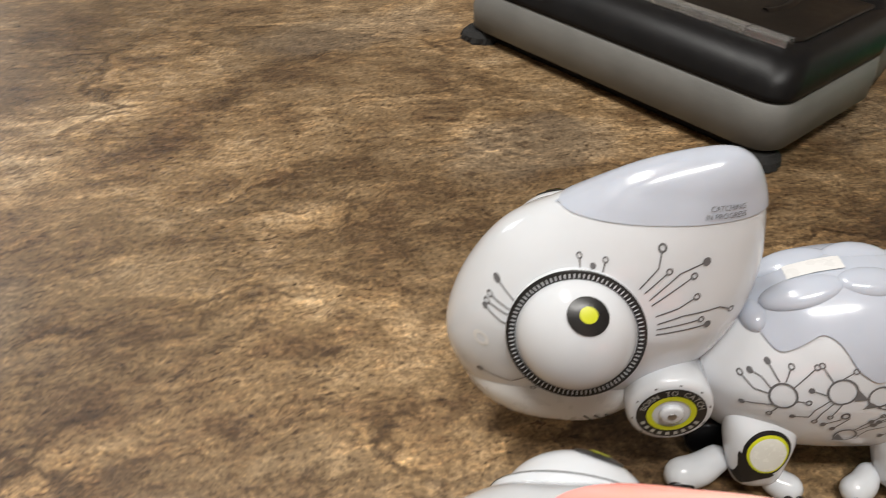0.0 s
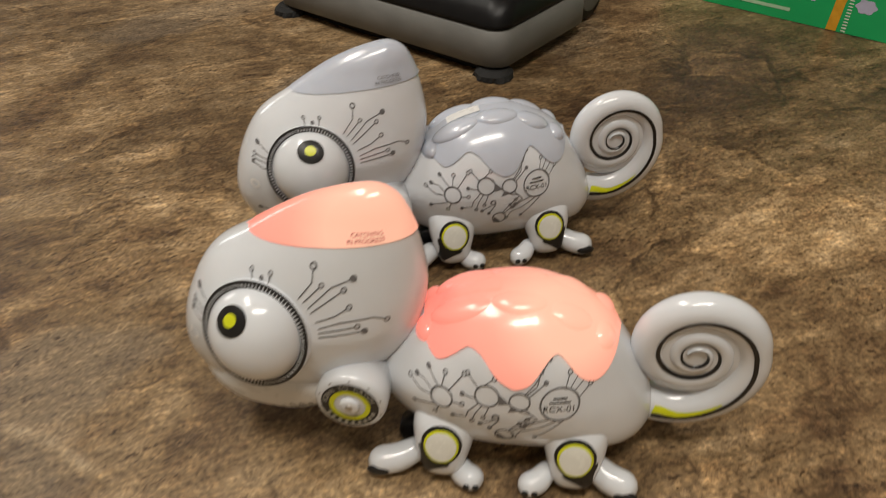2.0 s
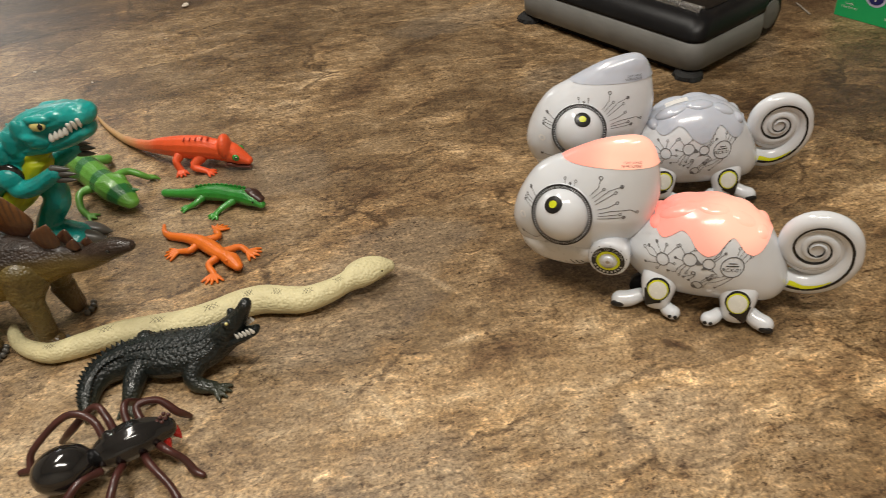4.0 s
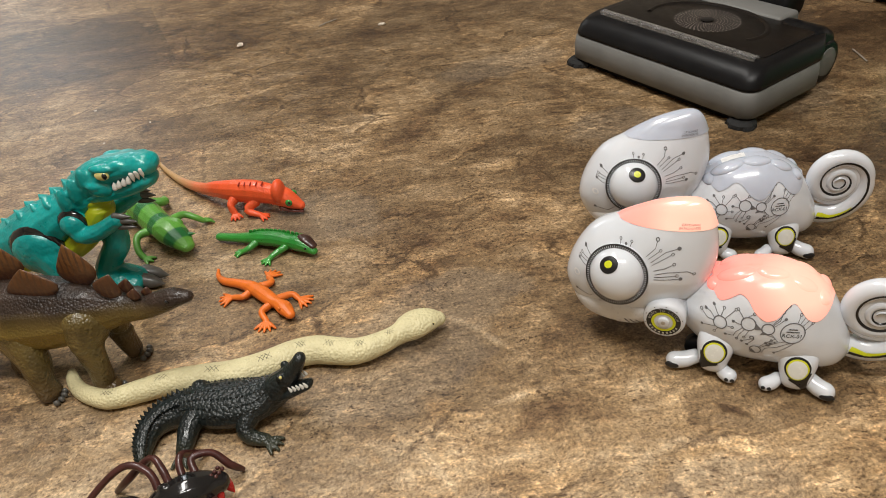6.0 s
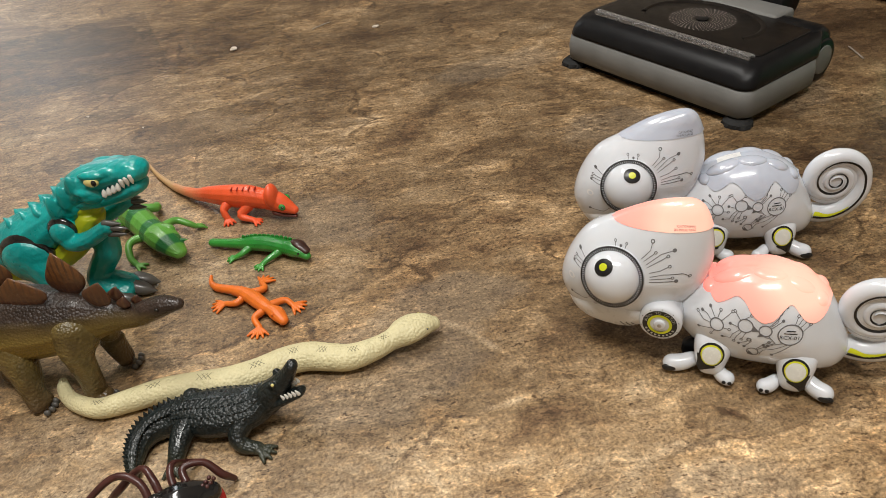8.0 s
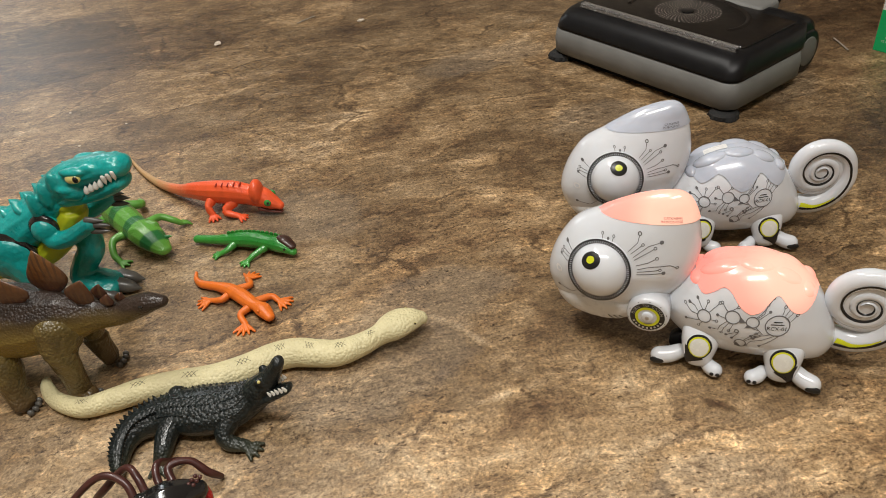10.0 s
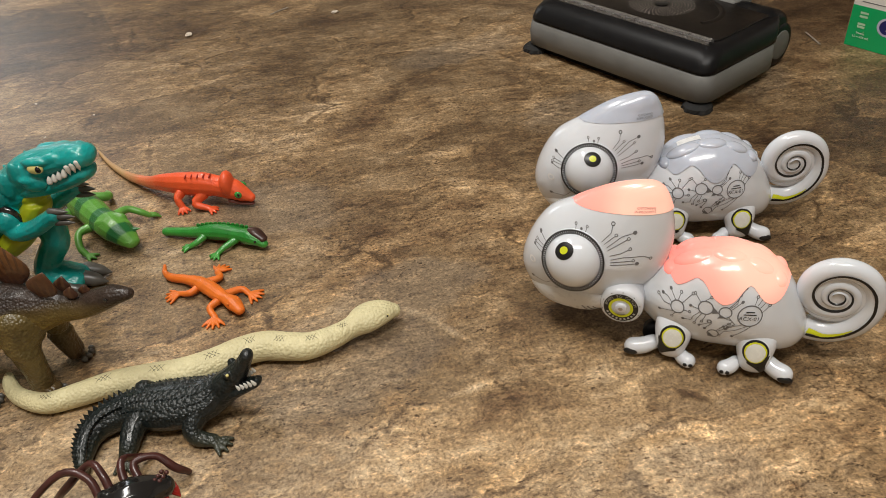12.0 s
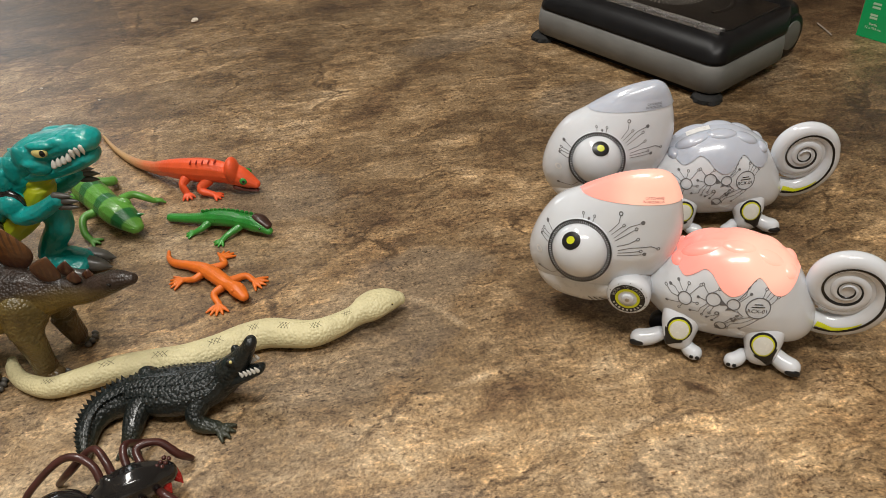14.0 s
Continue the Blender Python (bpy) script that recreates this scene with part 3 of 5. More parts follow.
    # printed circuit lines round the eye
    for pts, kind, r in (
            ([(-87, 82), (-69, 83.5)], "dot", 1.7), ([(-87, 84), (-72, 86)], "ring", 1.4), ([(-87, 86), (-78, 88.5), (-64, 89.5), (-60, 87.5)], "ring", 1.4),
            ([(-88, 89), (-80, 91.5), (-75, 94.5)], "ring", 1.5), ([(-90, 93), (-77, 102)], "ring", 1.5), ([(-91, 95), (-81, 104), (-73, 107)], "dot", 1.8),
            ([(-93, 97.5), (-86, 104)], "ring", 1.4), ([(-95, 99), (-89, 106), (-88.5, 111)], "ring", 1.8),
            ([(-109, 99), (-107.5, 106.5)], "ring", 1.2), ([(-112, 99.5), (-111.5, 104.5)], "dot", 1.2), ([(-115, 99), (-116, 106.5)], "ring", 1.2),
            ([(-137, 89), (-143, 93)], "dot", 1.5), ([(-139, 86), (-145, 87.5)], "ring", 1.2), ([(-139, 84), (-146, 85)], "ring", 1.2), ([(-139, 81), (-142, 81), (-147, 83)], "dot", 1.1),
            ([(-129, 59), (-136, 52.5), (-147, 54)], "dot", 1.6), ([(-125, 56), (-127, 51)], "ring", 1.4), ([(-121.5, 55), (-124, 47)], "dot", 1.4), ([(-118, 54), (-120, 48.5)], "ring", 1.3)):
        laid("circuit_line", HEAD, lambda bm: trace(bm, bm, [(x - 1.5, z - 0.6) for x, z in dense(pts)], 0.50, kind, r * 0.9), M_GREYINK, head, 0.35)

    def words(bm):
        lettering(bm, "CATCHING", 2.5, -68, 124.2)
        lettering(bm, "IN PROGRESS", 2.5, -68.5, 121.7)
    bm = bmesh.new()
    words(bm)
    HEAD.lay(bm, 1.2)
    part("crest_lettering", bm, M_GREYINK if shell_mat is M_SHELL else M_REDINK, crest, smooth=False)

    def nostril(bm):
        ring_flat(bm, -150, 70, 1.6, 2.9, 20)
    laid("nostril", HEAD, nostril, M_JAW, head, 0.25)

    for k in range(3):
        laid("jaw_slot", JAW, lambda bm: ribbon(bm, dense([(-108 + 4.2 * k, 36), (-103.5 + 4.2 * k, 31)]), 0.9), M_INK, jaw, 0.3)
    # neck joint disc
    bm = bmesh.new()
    disc(bm, -77, -36.5, 46, 16.5, 20, 3.0)
    joint = part("neck_joint", bm, M_WHITE, root)
    for name, r0, r1, mat, y in (("black_band", 8.6, 13.2, M_INK, -36.75), ("yellow_band", 7.2, 9.4, M_YELLOW, -36.95)):
        bm = bmesh.new()
        ring_flat(bm, -77, 46, r0, r1, 44)
        at_y(bm, y)
        part(name, bm, mat, joint, smooth=False)
    bm = bmesh.new()
    disc(bm, -77, -38.6, 46, 4.6, 3, 1.2)
    part("hub", bm, M_WHITE, joint)
    bm = bmesh.new()
    disc(bm, -77, -38.9, 46, 1.8, 1.5, 0.4, 16)
    part("screw", bm, M_METAL, joint)
    bm = bmesh.new()
    for word, start in (("BORN TO CATCH", 168),):
        for k, ch in enumerate(word):
            a = start - 12.2 * k
            if ch != " ":
                lettering(bm, ch, 3.4, -77 + 11.2 * math.cos(math.radians(a)), 46 + 11.2 * math.sin(math.radians(a)), a - 90)
    for k in range(9):
        a = 205 + 16 * k
        ring_flat(bm, -77, 46, 10.3, 12.0, 4, a, a + 8)
    at_y(bm, -37.05)
    part("joint_lettering", bm, M_GREYTXT, joint, smooth=False)
    bm = bmesh.new()
    for k in range(10):
        a = math.radians(36 * k + 15)
        ring_flat(bm, -77 + 14.4 * math.cos(a), 46 + 14.4 * math.sin(a), 0, 0.6, 8)
    at_y(bm, -36.2)
    part("dot_ring", bm, M_GREYINK, joint, smooth=False)
    # printed pattern on the flank
    def rings(bm):
        for cx, cz, r in ((-36, 54, 5.2), (-16, 59, 5.6), (-2, 58, 4.8), (15, 57, 8.6), (-8, 36, 4.4), (-12, 48, 1.8)):
            ring_flat(bm, cx, cz, r - 0.8, r, 36)
        for tri in (((-11, 61), (-11, 55.5), (-6, 56.5)), ((-7, 52), (-5, 55.5), (-1, 53.5)), ((-11.5, 32), (-11, 37), (-7, 32.5))):
            bm.faces.new([bm.verts.new((x, 0, z)) for x, z in tri])
    laid("ring_print", BODY, rings, M_GREYINK, body, 0.35, "grey printed rings")
    for pts, kind in (
            ([(-41, 54), (-46, 54), (-50, 57)], "ring"), ([(-40.5, 56), (-44, 59), (-47, 59.5)], "dot"), ([(-38, 59), (-42, 64)], "dot"), ([(-36, 59.5), (-35, 64)], "ring"), ([(-33, 58), (-27, 66)], "ring"),
            ([(-39, 50), (-48, 47)], "dot"), ([(-37, 49), (-38.5, 46)], "ring"), ([(-31, 53), (-28, 53)], "ring"), ([(-20, 62.5), (-24, 67)], "ring"), ([(-17, 64.5), (-14, 67)], "ring"), ([(-21, 57), (-26, 58)], "dot"),
            ([(-19.5, 55), (-24, 50), (-25, 46), (-30, 45.5)], "dot"), ([(-18, 54), (-21, 49), (-22, 45)], "ring"), ([(-15, 53.5), (-17, 48)], "ring"), ([(-13, 46), (-18, 43)], "dot"), ([(-10, 47), (-14, 41)], "dot"),
            ([(0, 62), (4, 67), (9, 76)], "dot"), ([(1, 62), (5, 66), (6, 71)], "ring"), ([(2, 61), (8, 67)], "dot"), ([(1, 54), (4, 51), (-1, 46)], "dot"), ([(-2, 53), (3, 52), (6, 49), (2, 46)], "dot"),
            ([(14, 48.5), (6, 43), (-1, 40), (-3, 36)], "ring"), ([(11, 49.5), (5, 47), (1, 44)], "dot"), ([(17, 48.5), (9, 40), (6, 37)], "dot"), ([(-6, 40), (-3, 44), (1, 48)], "ring"), ([(-5, 39.5), (-1, 43)], "dot"),
            ([(17, 65.5), (18, 70)], "ring"), ([(19, 65), (22, 70)], "dot"), ([(21, 63.5), (26, 69)], "dot"), ([(23, 60), (26.5, 64)], "ring")):
        laid("circuit_line", BODY, lambda bm: trace(bm, bm, dense(pts), 0.48, kind, 1.2), M_GREYINK, body, 0.35)

    def mark(bm):
        lettering(bm, "RCX-01", 4.2, 15, 54.8)
        for w, z in ((6, 60.3), (9, 58.2)):
            ribbon(bm, dense([(15 - w / 2, z), (15 + w / 2, z)]), 0.7)
    laid("flank_lettering", BODY, mark, M_INK, body, 0.45)
    # legs
    for sign in (-1, 1):
        for lx, lz, front in ((-36, 28, True), (24, 28, False)):
            thigh = Form([(lx - 14.5, lz), (lx - 12, lz + 9.5), (lx, lz + 15), (lx + 12, lz + 9.5), (lx + 14.5, lz), (lx + 12, lz - 12), (lx + 7, lz - 22), (lx - 7, lz - 22), (lx - 12, lz - 12)], (lx, lz), lambda x, z: 12.0, 2.7)
            off = sign * 27
            def set_out(bm, off=off, lz=lz, sign=sign):
                for v in bm.verts:
                    v.co.y += 0.001 * off + sign * 0.32 * (0.001 * lz - v.co.z)
            bm = bmesh.new()
            thigh.mesh(bm, 1, 48, 10)
            set_out(bm)
            leg = part("leg", bm, M_WHITE, root)
            toes = (((-50, 9, -65, 7.2), (-30, 7, -22, 6)) if front else ((12, 7.5, 5, 6), (34, 10.5, 47, 7.2)))
            for a, za, c, zc in ((toes[0][0], toes[0][1], toes[0][2], toes[0][3]), (toes[1][0], toes[1][1], toes[1][2], toes[1][3])):
                bm = bmesh.new()
                long = abs(c - a) > 10
                yy = sign * (33 if long else 37)
                r = 7.0 if long else 6.0
                tube(bm, [(a, yy - sign * 4, za + 1, r - 1, r - 1), ((a + c) / 2, yy, (za + zc) / 2, r, r - 0.3), (c, yy + sign * 2, zc, r, min(r, zc - 0.2))], 5, 18)
                toe = part("toe", bm, M_WHITE, leg)
                if sign < 0:
                    bm = bmesh.new()
                    d = 1 if c > a else -1
                    if long:
                        ball(bm, (0.001 * (c + d * 1.0), 0.001 * (yy - 2 - r * 0.82), 0.001 * (zc - 0.6)), (0.0056, 0.0020, 0.0030), None, 20, 10)
                        part("toe_pad", bm, M_INK, toe, "black pad")
                    else:
                        bm.free()
                        for k in (-1.9, 2.3):
                            bm = bmesh.new()
                            ball(bm, (0.001 * (c + k), 0.001 * (yy - 2 - r * 0.9), 0.001 * (zc + 0.2)), (0.0017, 0.0010, 0.0017), None, 12, 8)
                            part("toe_dot", bm, M_INK, toe, "black dot")
            if sign < 0:
                bm = bmesh.new()
                ring_flat(bm, lx, lz - 1, 0, 9.4, 36)
                a = -66 if not front else -120
                ca, sa = math.cos(math.radians(a)), math.sin(math.radians(a))
                thigh.lay(bm, 0.3)
                set_out(bm)
                part("leg_band", bm, M_INK, leg, smooth=False)
                bm = bmesh.new()
                rows = []
                for q, w in ((6.0, 8.6), (8.0, 7.6), (10.0, 5.8), (12.0, 4.3), (14.0, 3.3), (15.5, 2.7), (17.0, 2.3), (18.2, 2.0)):
                    rows.append([bm.verts.new((lx + ca * q - sa * w * k, 0, lz - 1 + sa * q + ca * w * k)) for k in (-1, -0.33, 0.33, 1)])
                for ra, rb in zip(rows, rows[1:]):
                    for k in range(3):
                        bm.faces.new((ra[k], ra[k + 1], rb[k + 1], rb[k]))
                thigh.lay(bm, 0.45)
                set_out(bm)
                part("leg_streak", bm, M_INK, leg, "black streak")
                for name, r0, r1, mat, lift in (("yellow_ring", 0, 8.1, M_YELLOW, 0.7), ("white_cap", 0, 7.1, M_CREAM, 0.95)):
                    bm = bmesh.new()
                    ring_flat(bm, lx, lz - 1, r0, r1, 36)
                    thigh.lay(bm, lift)
                    set_out(bm)
                    part(name, bm, mat, leg, smooth=False)
    # wheel hidden under the chest
    bm = bmesh.new()
    disc(bm, -50, -20, 10, 10, 8, 1.5, 28)
    part("wheel", bm, M_BLACK, root)
    # coiled tail
    angs = (-125, -90, -45, 0, 90, 180, 270, 360, 450, 540, 630, 720, 810, 900)
    outs = (50, 46, 39, 33, 31, 28, 22, 17.5, 15.5, 13, 10.5, 8.2, 6.4, 4.6)

    def r_out(a):
        return float(np.interp(a, angs, outs))
    def coil_depth(a, t):
        return max(0.95 * t, 6.8 - 0.0012 * max(0, a))
    pts = []
    for a in np.arange(-118, 880, 15):
        ro = r_out(a)
        t = min(9.5, 0.5 * (ro - r_out(a + 360)) + 0.3)
        rc = ro - t
        pts.append((73 + rc * math.cos(math.radians(a)), -0.002 * max(0, a), 64 + rc * math.sin(math.radians(a)), t, coil_depth(a, t)))
    bm = bmesh.new()
    tube(bm, pts, 3, 18, up=(0, 1, 0))
    ball(bm, (0.073, -0.001, 0.064), (0.027, 0.0052, 0.027), None, 32, 12)
    tail = part("tail", bm, M_WHITE, root, "white tail coiled in a spiral")

    def along(bm, a0, a1, f0, f1, w0, w1, y_lift, step=6):
        rows = []
        for a in np.arange(a0, a1 + 0.1, step):
            k = (a - a0) / (a1 - a0)
            ro = r_out(a)
            t = min(9.5, 0.5 * (ro - r_out(a + 360)) + 0.3)
            f = float(np.interp(k, (0, 0.12, 0.32, 1), (f0, f0, f1, f1)))
            w = w0 + (w1 - w0) * k
            row = []
            for e in (-0.5, -0.17, 0.17, 0.5):
                r = ro - t + f * t + e * w
                q = (r - (ro - t)) / t
                h = coil_depth(a, t)
                y = -0.002 * max(0, a) - h * math.sqrt(max(0.02, 1 - q * q)) - y_lift
                row.append(bm.verts.new((0.001 * (73 + r * math.cos(math.radians(a))), 0.001 * y, 0.001 * (64 + r * math.sin(math.radians(a))))))
            rows.append(row)
        for a, c in zip(rows, rows[1:]):
            for k in range(3):
                bm.faces.new((a[k], a[k + 1], c[k + 1], c[k]))
    bm = bmesh.new()
    along(bm, -112, 868, 0.02, -0.55, 2.3, 1.0, 0.3)
    part("tail_line", bm, M_INK, tail, "black spiral line")
    bm = bmesh.new()
    along(bm, -113, -58, -0.36, -0.2, 4.0, 0.6, 0.35)
    part("tail_flash", bm, M_YELLOW, tail, "yellow flash")
    root.matrix_world = m
    return root


M_REDINK = material("dark_red_print", (0.30, 0.02, 0.03), 0.35, vary=0.15, scale=200)
M_GREYTXT = material("pale_print", (0.45, 0.45, 0.42), 0.4, vary=0.1, scale=200)
M_CREAM = material("cream_cap", (0.74, 0.74, 0.68), 0.25, vary=0.05, scale=90)

PUPIL_A, PUPIL_B = (2.5, 13.0), (-4.5, 11.0)
robot_chameleon(pose(0.215, 0.278, 0, 0, 0, 0), "white plastic robot chameleon with an unlit frosted shell", M_SHELL, "frosted grey-white shell", PUPIL_A)
robot_chameleon(pose(0.1925, 0.1110, 0, 0, 0, -17.1), "white plastic robot chameleon with its shell glowing salmon pink", M_SHELL_LIT, "glowing salmon pink shell", PUPIL_B)


# ---- vacuum cleaner head ----
def vacuum_head():
    root = empty("vacuum_head", None, "black and grey vacuum cleaner head on the floor", "vacuum cleaner")

    def ring_of(x0, x1, y0, y1, r, z, n=8):
        out = []
        for cx, cy, a0 in ((x1 - r, y0 + r, -90), (x1 - r, y1 - r, 0), (x0 + r, y1 - r, 90), (x0 + r, y0 + r, 180)):
            for k in range(n + 1):
                a = math.radians(a0 + 90 * k / n)
                out.append((cx + r * math.cos(a), cy + r * math.sin(a), z))
        return out

    def stack(bm, rings, top=True):
        rows = [[bm.verts.new(p) for p in r] for r in rings]
        n = len(rows[0])
        for a, c in zip(rows, rows[1:]):
            for k in range(n):
                bm.faces.new((a[k], a[(k + 1) % n], c[(k + 1) % n], c[k]))
        bm.faces.new(rows[-1])
        bm.faces.new(rows[0][::-1])
    bm = bmesh.new()
    stack(bm, [ring_of(0.006, 0.296, 0.006, 0.153, 0.016, 0.009), ring_of(0.001, 0.301, 0.001, 0.156, 0.019, 0.013), ring_of(0.0, 0.302, 0.0, 0.156, 0.02, 0.03),
               ring_of(0.002, 0.300, 0.002, 0.155, 0.019, 0.044), ring_of(0.006, 0.296, 0.006, 0.152, 0.016, 0.0462)])
    part("bumper", bm, M_GREY, root, "scuffed grey bumper")
    bm = bmesh.new()
    stack(bm, [ring_of(0.003, 0.299, 0.003, 0.160, 0.018, 0.0464), ring_of(0.003, 0.299, 0.0035, 0.161, 0.018, 0.050), ring_of(0.004, 0.298, 0.008, 0.164, 0.019, 0.059), ring_of(0.008, 0.294, 0.017, 0.170, 0.02, 0.0675),
               ring_of(0.013, 0.289, 0.027, 0.176, 0.02, 0.0715), ring_of(0.020, 0.282, 0.034, 0.182, 0.018, 0.0722)])
    part("cover", bm, M_BLACK, root, "black plastic cover")
    bm = bmesh.new()
    stack(bm, [ring_of(0.022, 0.279, 0.040, 0.180, 0.016, 0.0715), ring_of(0.022, 0.279, 0.040, 0.180, 0.016, 0.0735), ring_of(0.024, 0.277, 0.042, 0.179, 0.015, 0.0745)])
    deck = part("deck", bm, M_DECK, root, "dark brown-black top panel")
    # raised arch and round vent of dots
    bm = bmesh.new()
    rows = []
    for k in range(41):
        a = math.radians(-20 + 220 * k / 40)
        c = (0.155 + 0.084 * math.cos(a), 0.100 + 0.062 * math.sin(a))
        d = (math.cos(a), math.sin(a))
        rows.append([bm.verts.new((c[0] + d[0] * o, c[1] + d[1] * o, 0.0744 + h)) for o, h in ((-0.004, 0), (-0.0015, 0.0016), (0.0015, 0.0016), (0.004, 0))])
    for a, c in zip(rows, rows[1:]):
        for k in range(3):
            bm.faces.new((a[k], a[k + 1], c[k + 1], c[k]))
    part("arch", bm, M_DECK, deck)
    bm = bmesh.new()
    for ring in range(3, 11):
        for k in range(44):
            a = 2 * math.pi * (k + 0.35 * ring) / 44
            r = 0.0041 * ring + 0.002
            s = 0.00055 + 0.00008 * ring
            cx, cy = 0.155 + r * math.cos(a), 0.102 + r * math.sin(a) * 0.92
            bm.faces.new([bm.verts.new((cx + s * math.cos(q), cy + s * math.sin(q), 0.0748)) for q in (0.4, 1.97, 3.54, 5.11)])
    part("vent_print", bm, M_DOTS, deck, "ring of pale printed dots", smooth=False)
    bm = bmesh.new()
    disc(bm, 0, 0, 0, 8.5, 1.0, 0.3, 28)
    ob = part("vent_cap", bm, M_BLACK, deck)
    ob.data.transform(Matrix.Translation((0.155, 0.102, 0.0756)) @ Matrix.Rotation(math.radians(-90), 4, "X"))
    # clear strip along the front of the deck
    bm = bmesh.new()
    prof = [(0.0, 0.0), (0.0006, 0.0040), (0.0030, 0.0052), (0.0105, 0.0046), (0.0115, 0.0), (0.0100, 0.0), (0.0095, 0.0034), (0.0030, 0.0040), (0.0016, 0.0034), (0.0012, 0.0)]
    for x0, x1 in ((0.030, 0.098), (0.0995, 0.166), (0.1675, 0.246), (0.2475, 0.277)):
        ends = [[bm.verts.new((x, 0.0300 + y, 0.0728 + z)) for y, z in prof] for x in (x0, x1)]
        n = len(prof)
        for k in range(n):
            bm.faces.new((ends[0][k], ends[0][(k + 1) % n], ends[1][(k + 1) % n], ends[1][k]))
        bm.faces.new(ends[0][::-1])
        bm.faces.new(ends[1])
    part("clear_strip", bm, M_CLEAR, root, "clear plastic strip", smooth=False)
    bm = bmesh.new()
    for k in range(9):
        box_mesh(bm, 0.048 + 0.024 * k, 0.053 + 0.024 * k, 0.0325, 0.0390, 0.0720, 0.0758, 0.0006, 1)
    part("lug_row", bm, M_CLEAR, root)
    # rear: grey saddle, hinge drum, wheels
    bm = bmesh.new()
    box_mesh(bm, 0.070, 0.226, 0.160, 0.205, 0.040, 0.078, 0.006, 3)
    part("saddle", bm, M_GREY, root, "plain grey rear panel")
    for x0, x1 in ((0.236, 0.292), (0.010, 0.066)):
        bm = bmesh.new()
        disc(bm, 0, 0, 0, 33, 1000 * (x1 - x0), 9, 40)
        ob = part("rear_housing", bm, M_BLACK, root)
        ob.data.transform(Matrix.Translation((x1 - 0.006, 0.168, 0.044)) @ Matrix.Rotation(math.radians(90), 4, "Z"))
        bm = bmesh.new()
        xw = 0.288 if x0 > 0.1 else 0.036
        disc(bm, 0, 0, 0, 29, 22, 5, 40)
        wheel = part("wheel", bm, M_BLACK, root)
        place = Matrix.Translation((xw, 0.180, 0.0300)) @ Matrix.Rotation(math.radians(90), 4, "Z")
        wheel.data.transform(place)
        bm = bmesh.new()
        disc(bm, 0, -1.2, 0, 19, 2, 1, 32)
        cap = part("wheel_cap", bm, M_GREY, wheel, "grey wheel cap")
        cap.data.transform(place)
    bm = bmesh.new()
    disc(bm, 0, 0, 0, 24, 110, 6, 40)
    drum = part("hinge_drum", bm, M_BLACK, root)
    drum.data.transform(Matrix.Translation((0.206, 0.226, 0.075)) @ Matrix.Rotation(math.radians(90), 4, "Z"))
    bm = bmesh.new()
    tube(bm, [(163, 225, 82, 25), (163, 265, 98, 24), (163, 330, 140, 20), (163, 420, 215, 18), (163, 520, 300, 18)], 6, 24)
    part("neck_tube", bm, M_BLACK, root)
    # bristle tufts at the front corners
    rnd = random.Random(4)
    for cx, cy in ((0.012, 0.012), (0.286, 0.012)):
        bm = bmesh.new()
        n = 40
        rows = []
        for k in range(n):
            a = 2 * math.pi * k / n
            r = 0.0185 + rnd.uniform(-0.0016, 0.0016)
            rows.append((bm.verts.new((cx + r * math.cos(a), cy + r * math.sin(a), 0.0006)), bm.verts.new((cx + 0.0175 * math.cos(a), cy + 0.0175 * math.sin(a), 0.0055)), bm.verts.new((cx + 0.013 * math.cos(a), cy + 0.013 * math.sin(a), 0.0095))))
        for k in range(n):
            a, c = rows[k], rows[(k + 1) % n]
            bm.faces.new((a[0], c[0], c[1], a[1]))
            bm.faces.new((a[1], c[1], c[2], a[2]))
        bm.faces.new([r[2] for r in rows])
        bm.faces.new([r[0] for r in rows][::-1])
        part("corner_brush", bm, M_BRUSH, root, "black bristle tuft", smooth=False)
    bm = bmesh.new()
    box_mesh(bm, 0.02, 0.28, 0.012, 0.118, 0.001, 0.010, 0.001, 1)
    part("sole", bm, M_BLACK, root)
    root.matrix_world = pose(0.060, 0.717, 0, 0, 0, -47.7)
    return root


M_DOTS = material("pale_dots", (0.32, 0.28, 0.25), 0.5, vary=0.1, scale=100)
vacuum_head()


# ---- carton of drinks ----
M_GREEN = material("green_carton", (0.005, 0.400, 0.125), 0.38, vary=0.06, scale=18, bump=0.08, bump_scale=500)
M_CARTON = material("white_carton", (0.84, 0.81, 0.76), 0.42, vary=0.05, scale=14, bump=0.08, bump_scale=500)
M_CARD = material("brown_card", (0.30, 0.20, 0.115), 0.75, vary=0.12, scale=26, bump=0.2, bump_scale=400)
M_NAVY = material("navy_print", (0.018, 0.022, 0.13), 0.4, vary=0.08, scale=90)
M_LILAC = material("lilac_print", (0.50, 0.50, 0.66), 0.4, vary=0.1, scale=60)
M_ORANGE = material("amber_print", (0.72, 0.36, 0.03), 0.4, vary=0.15, scale=120)


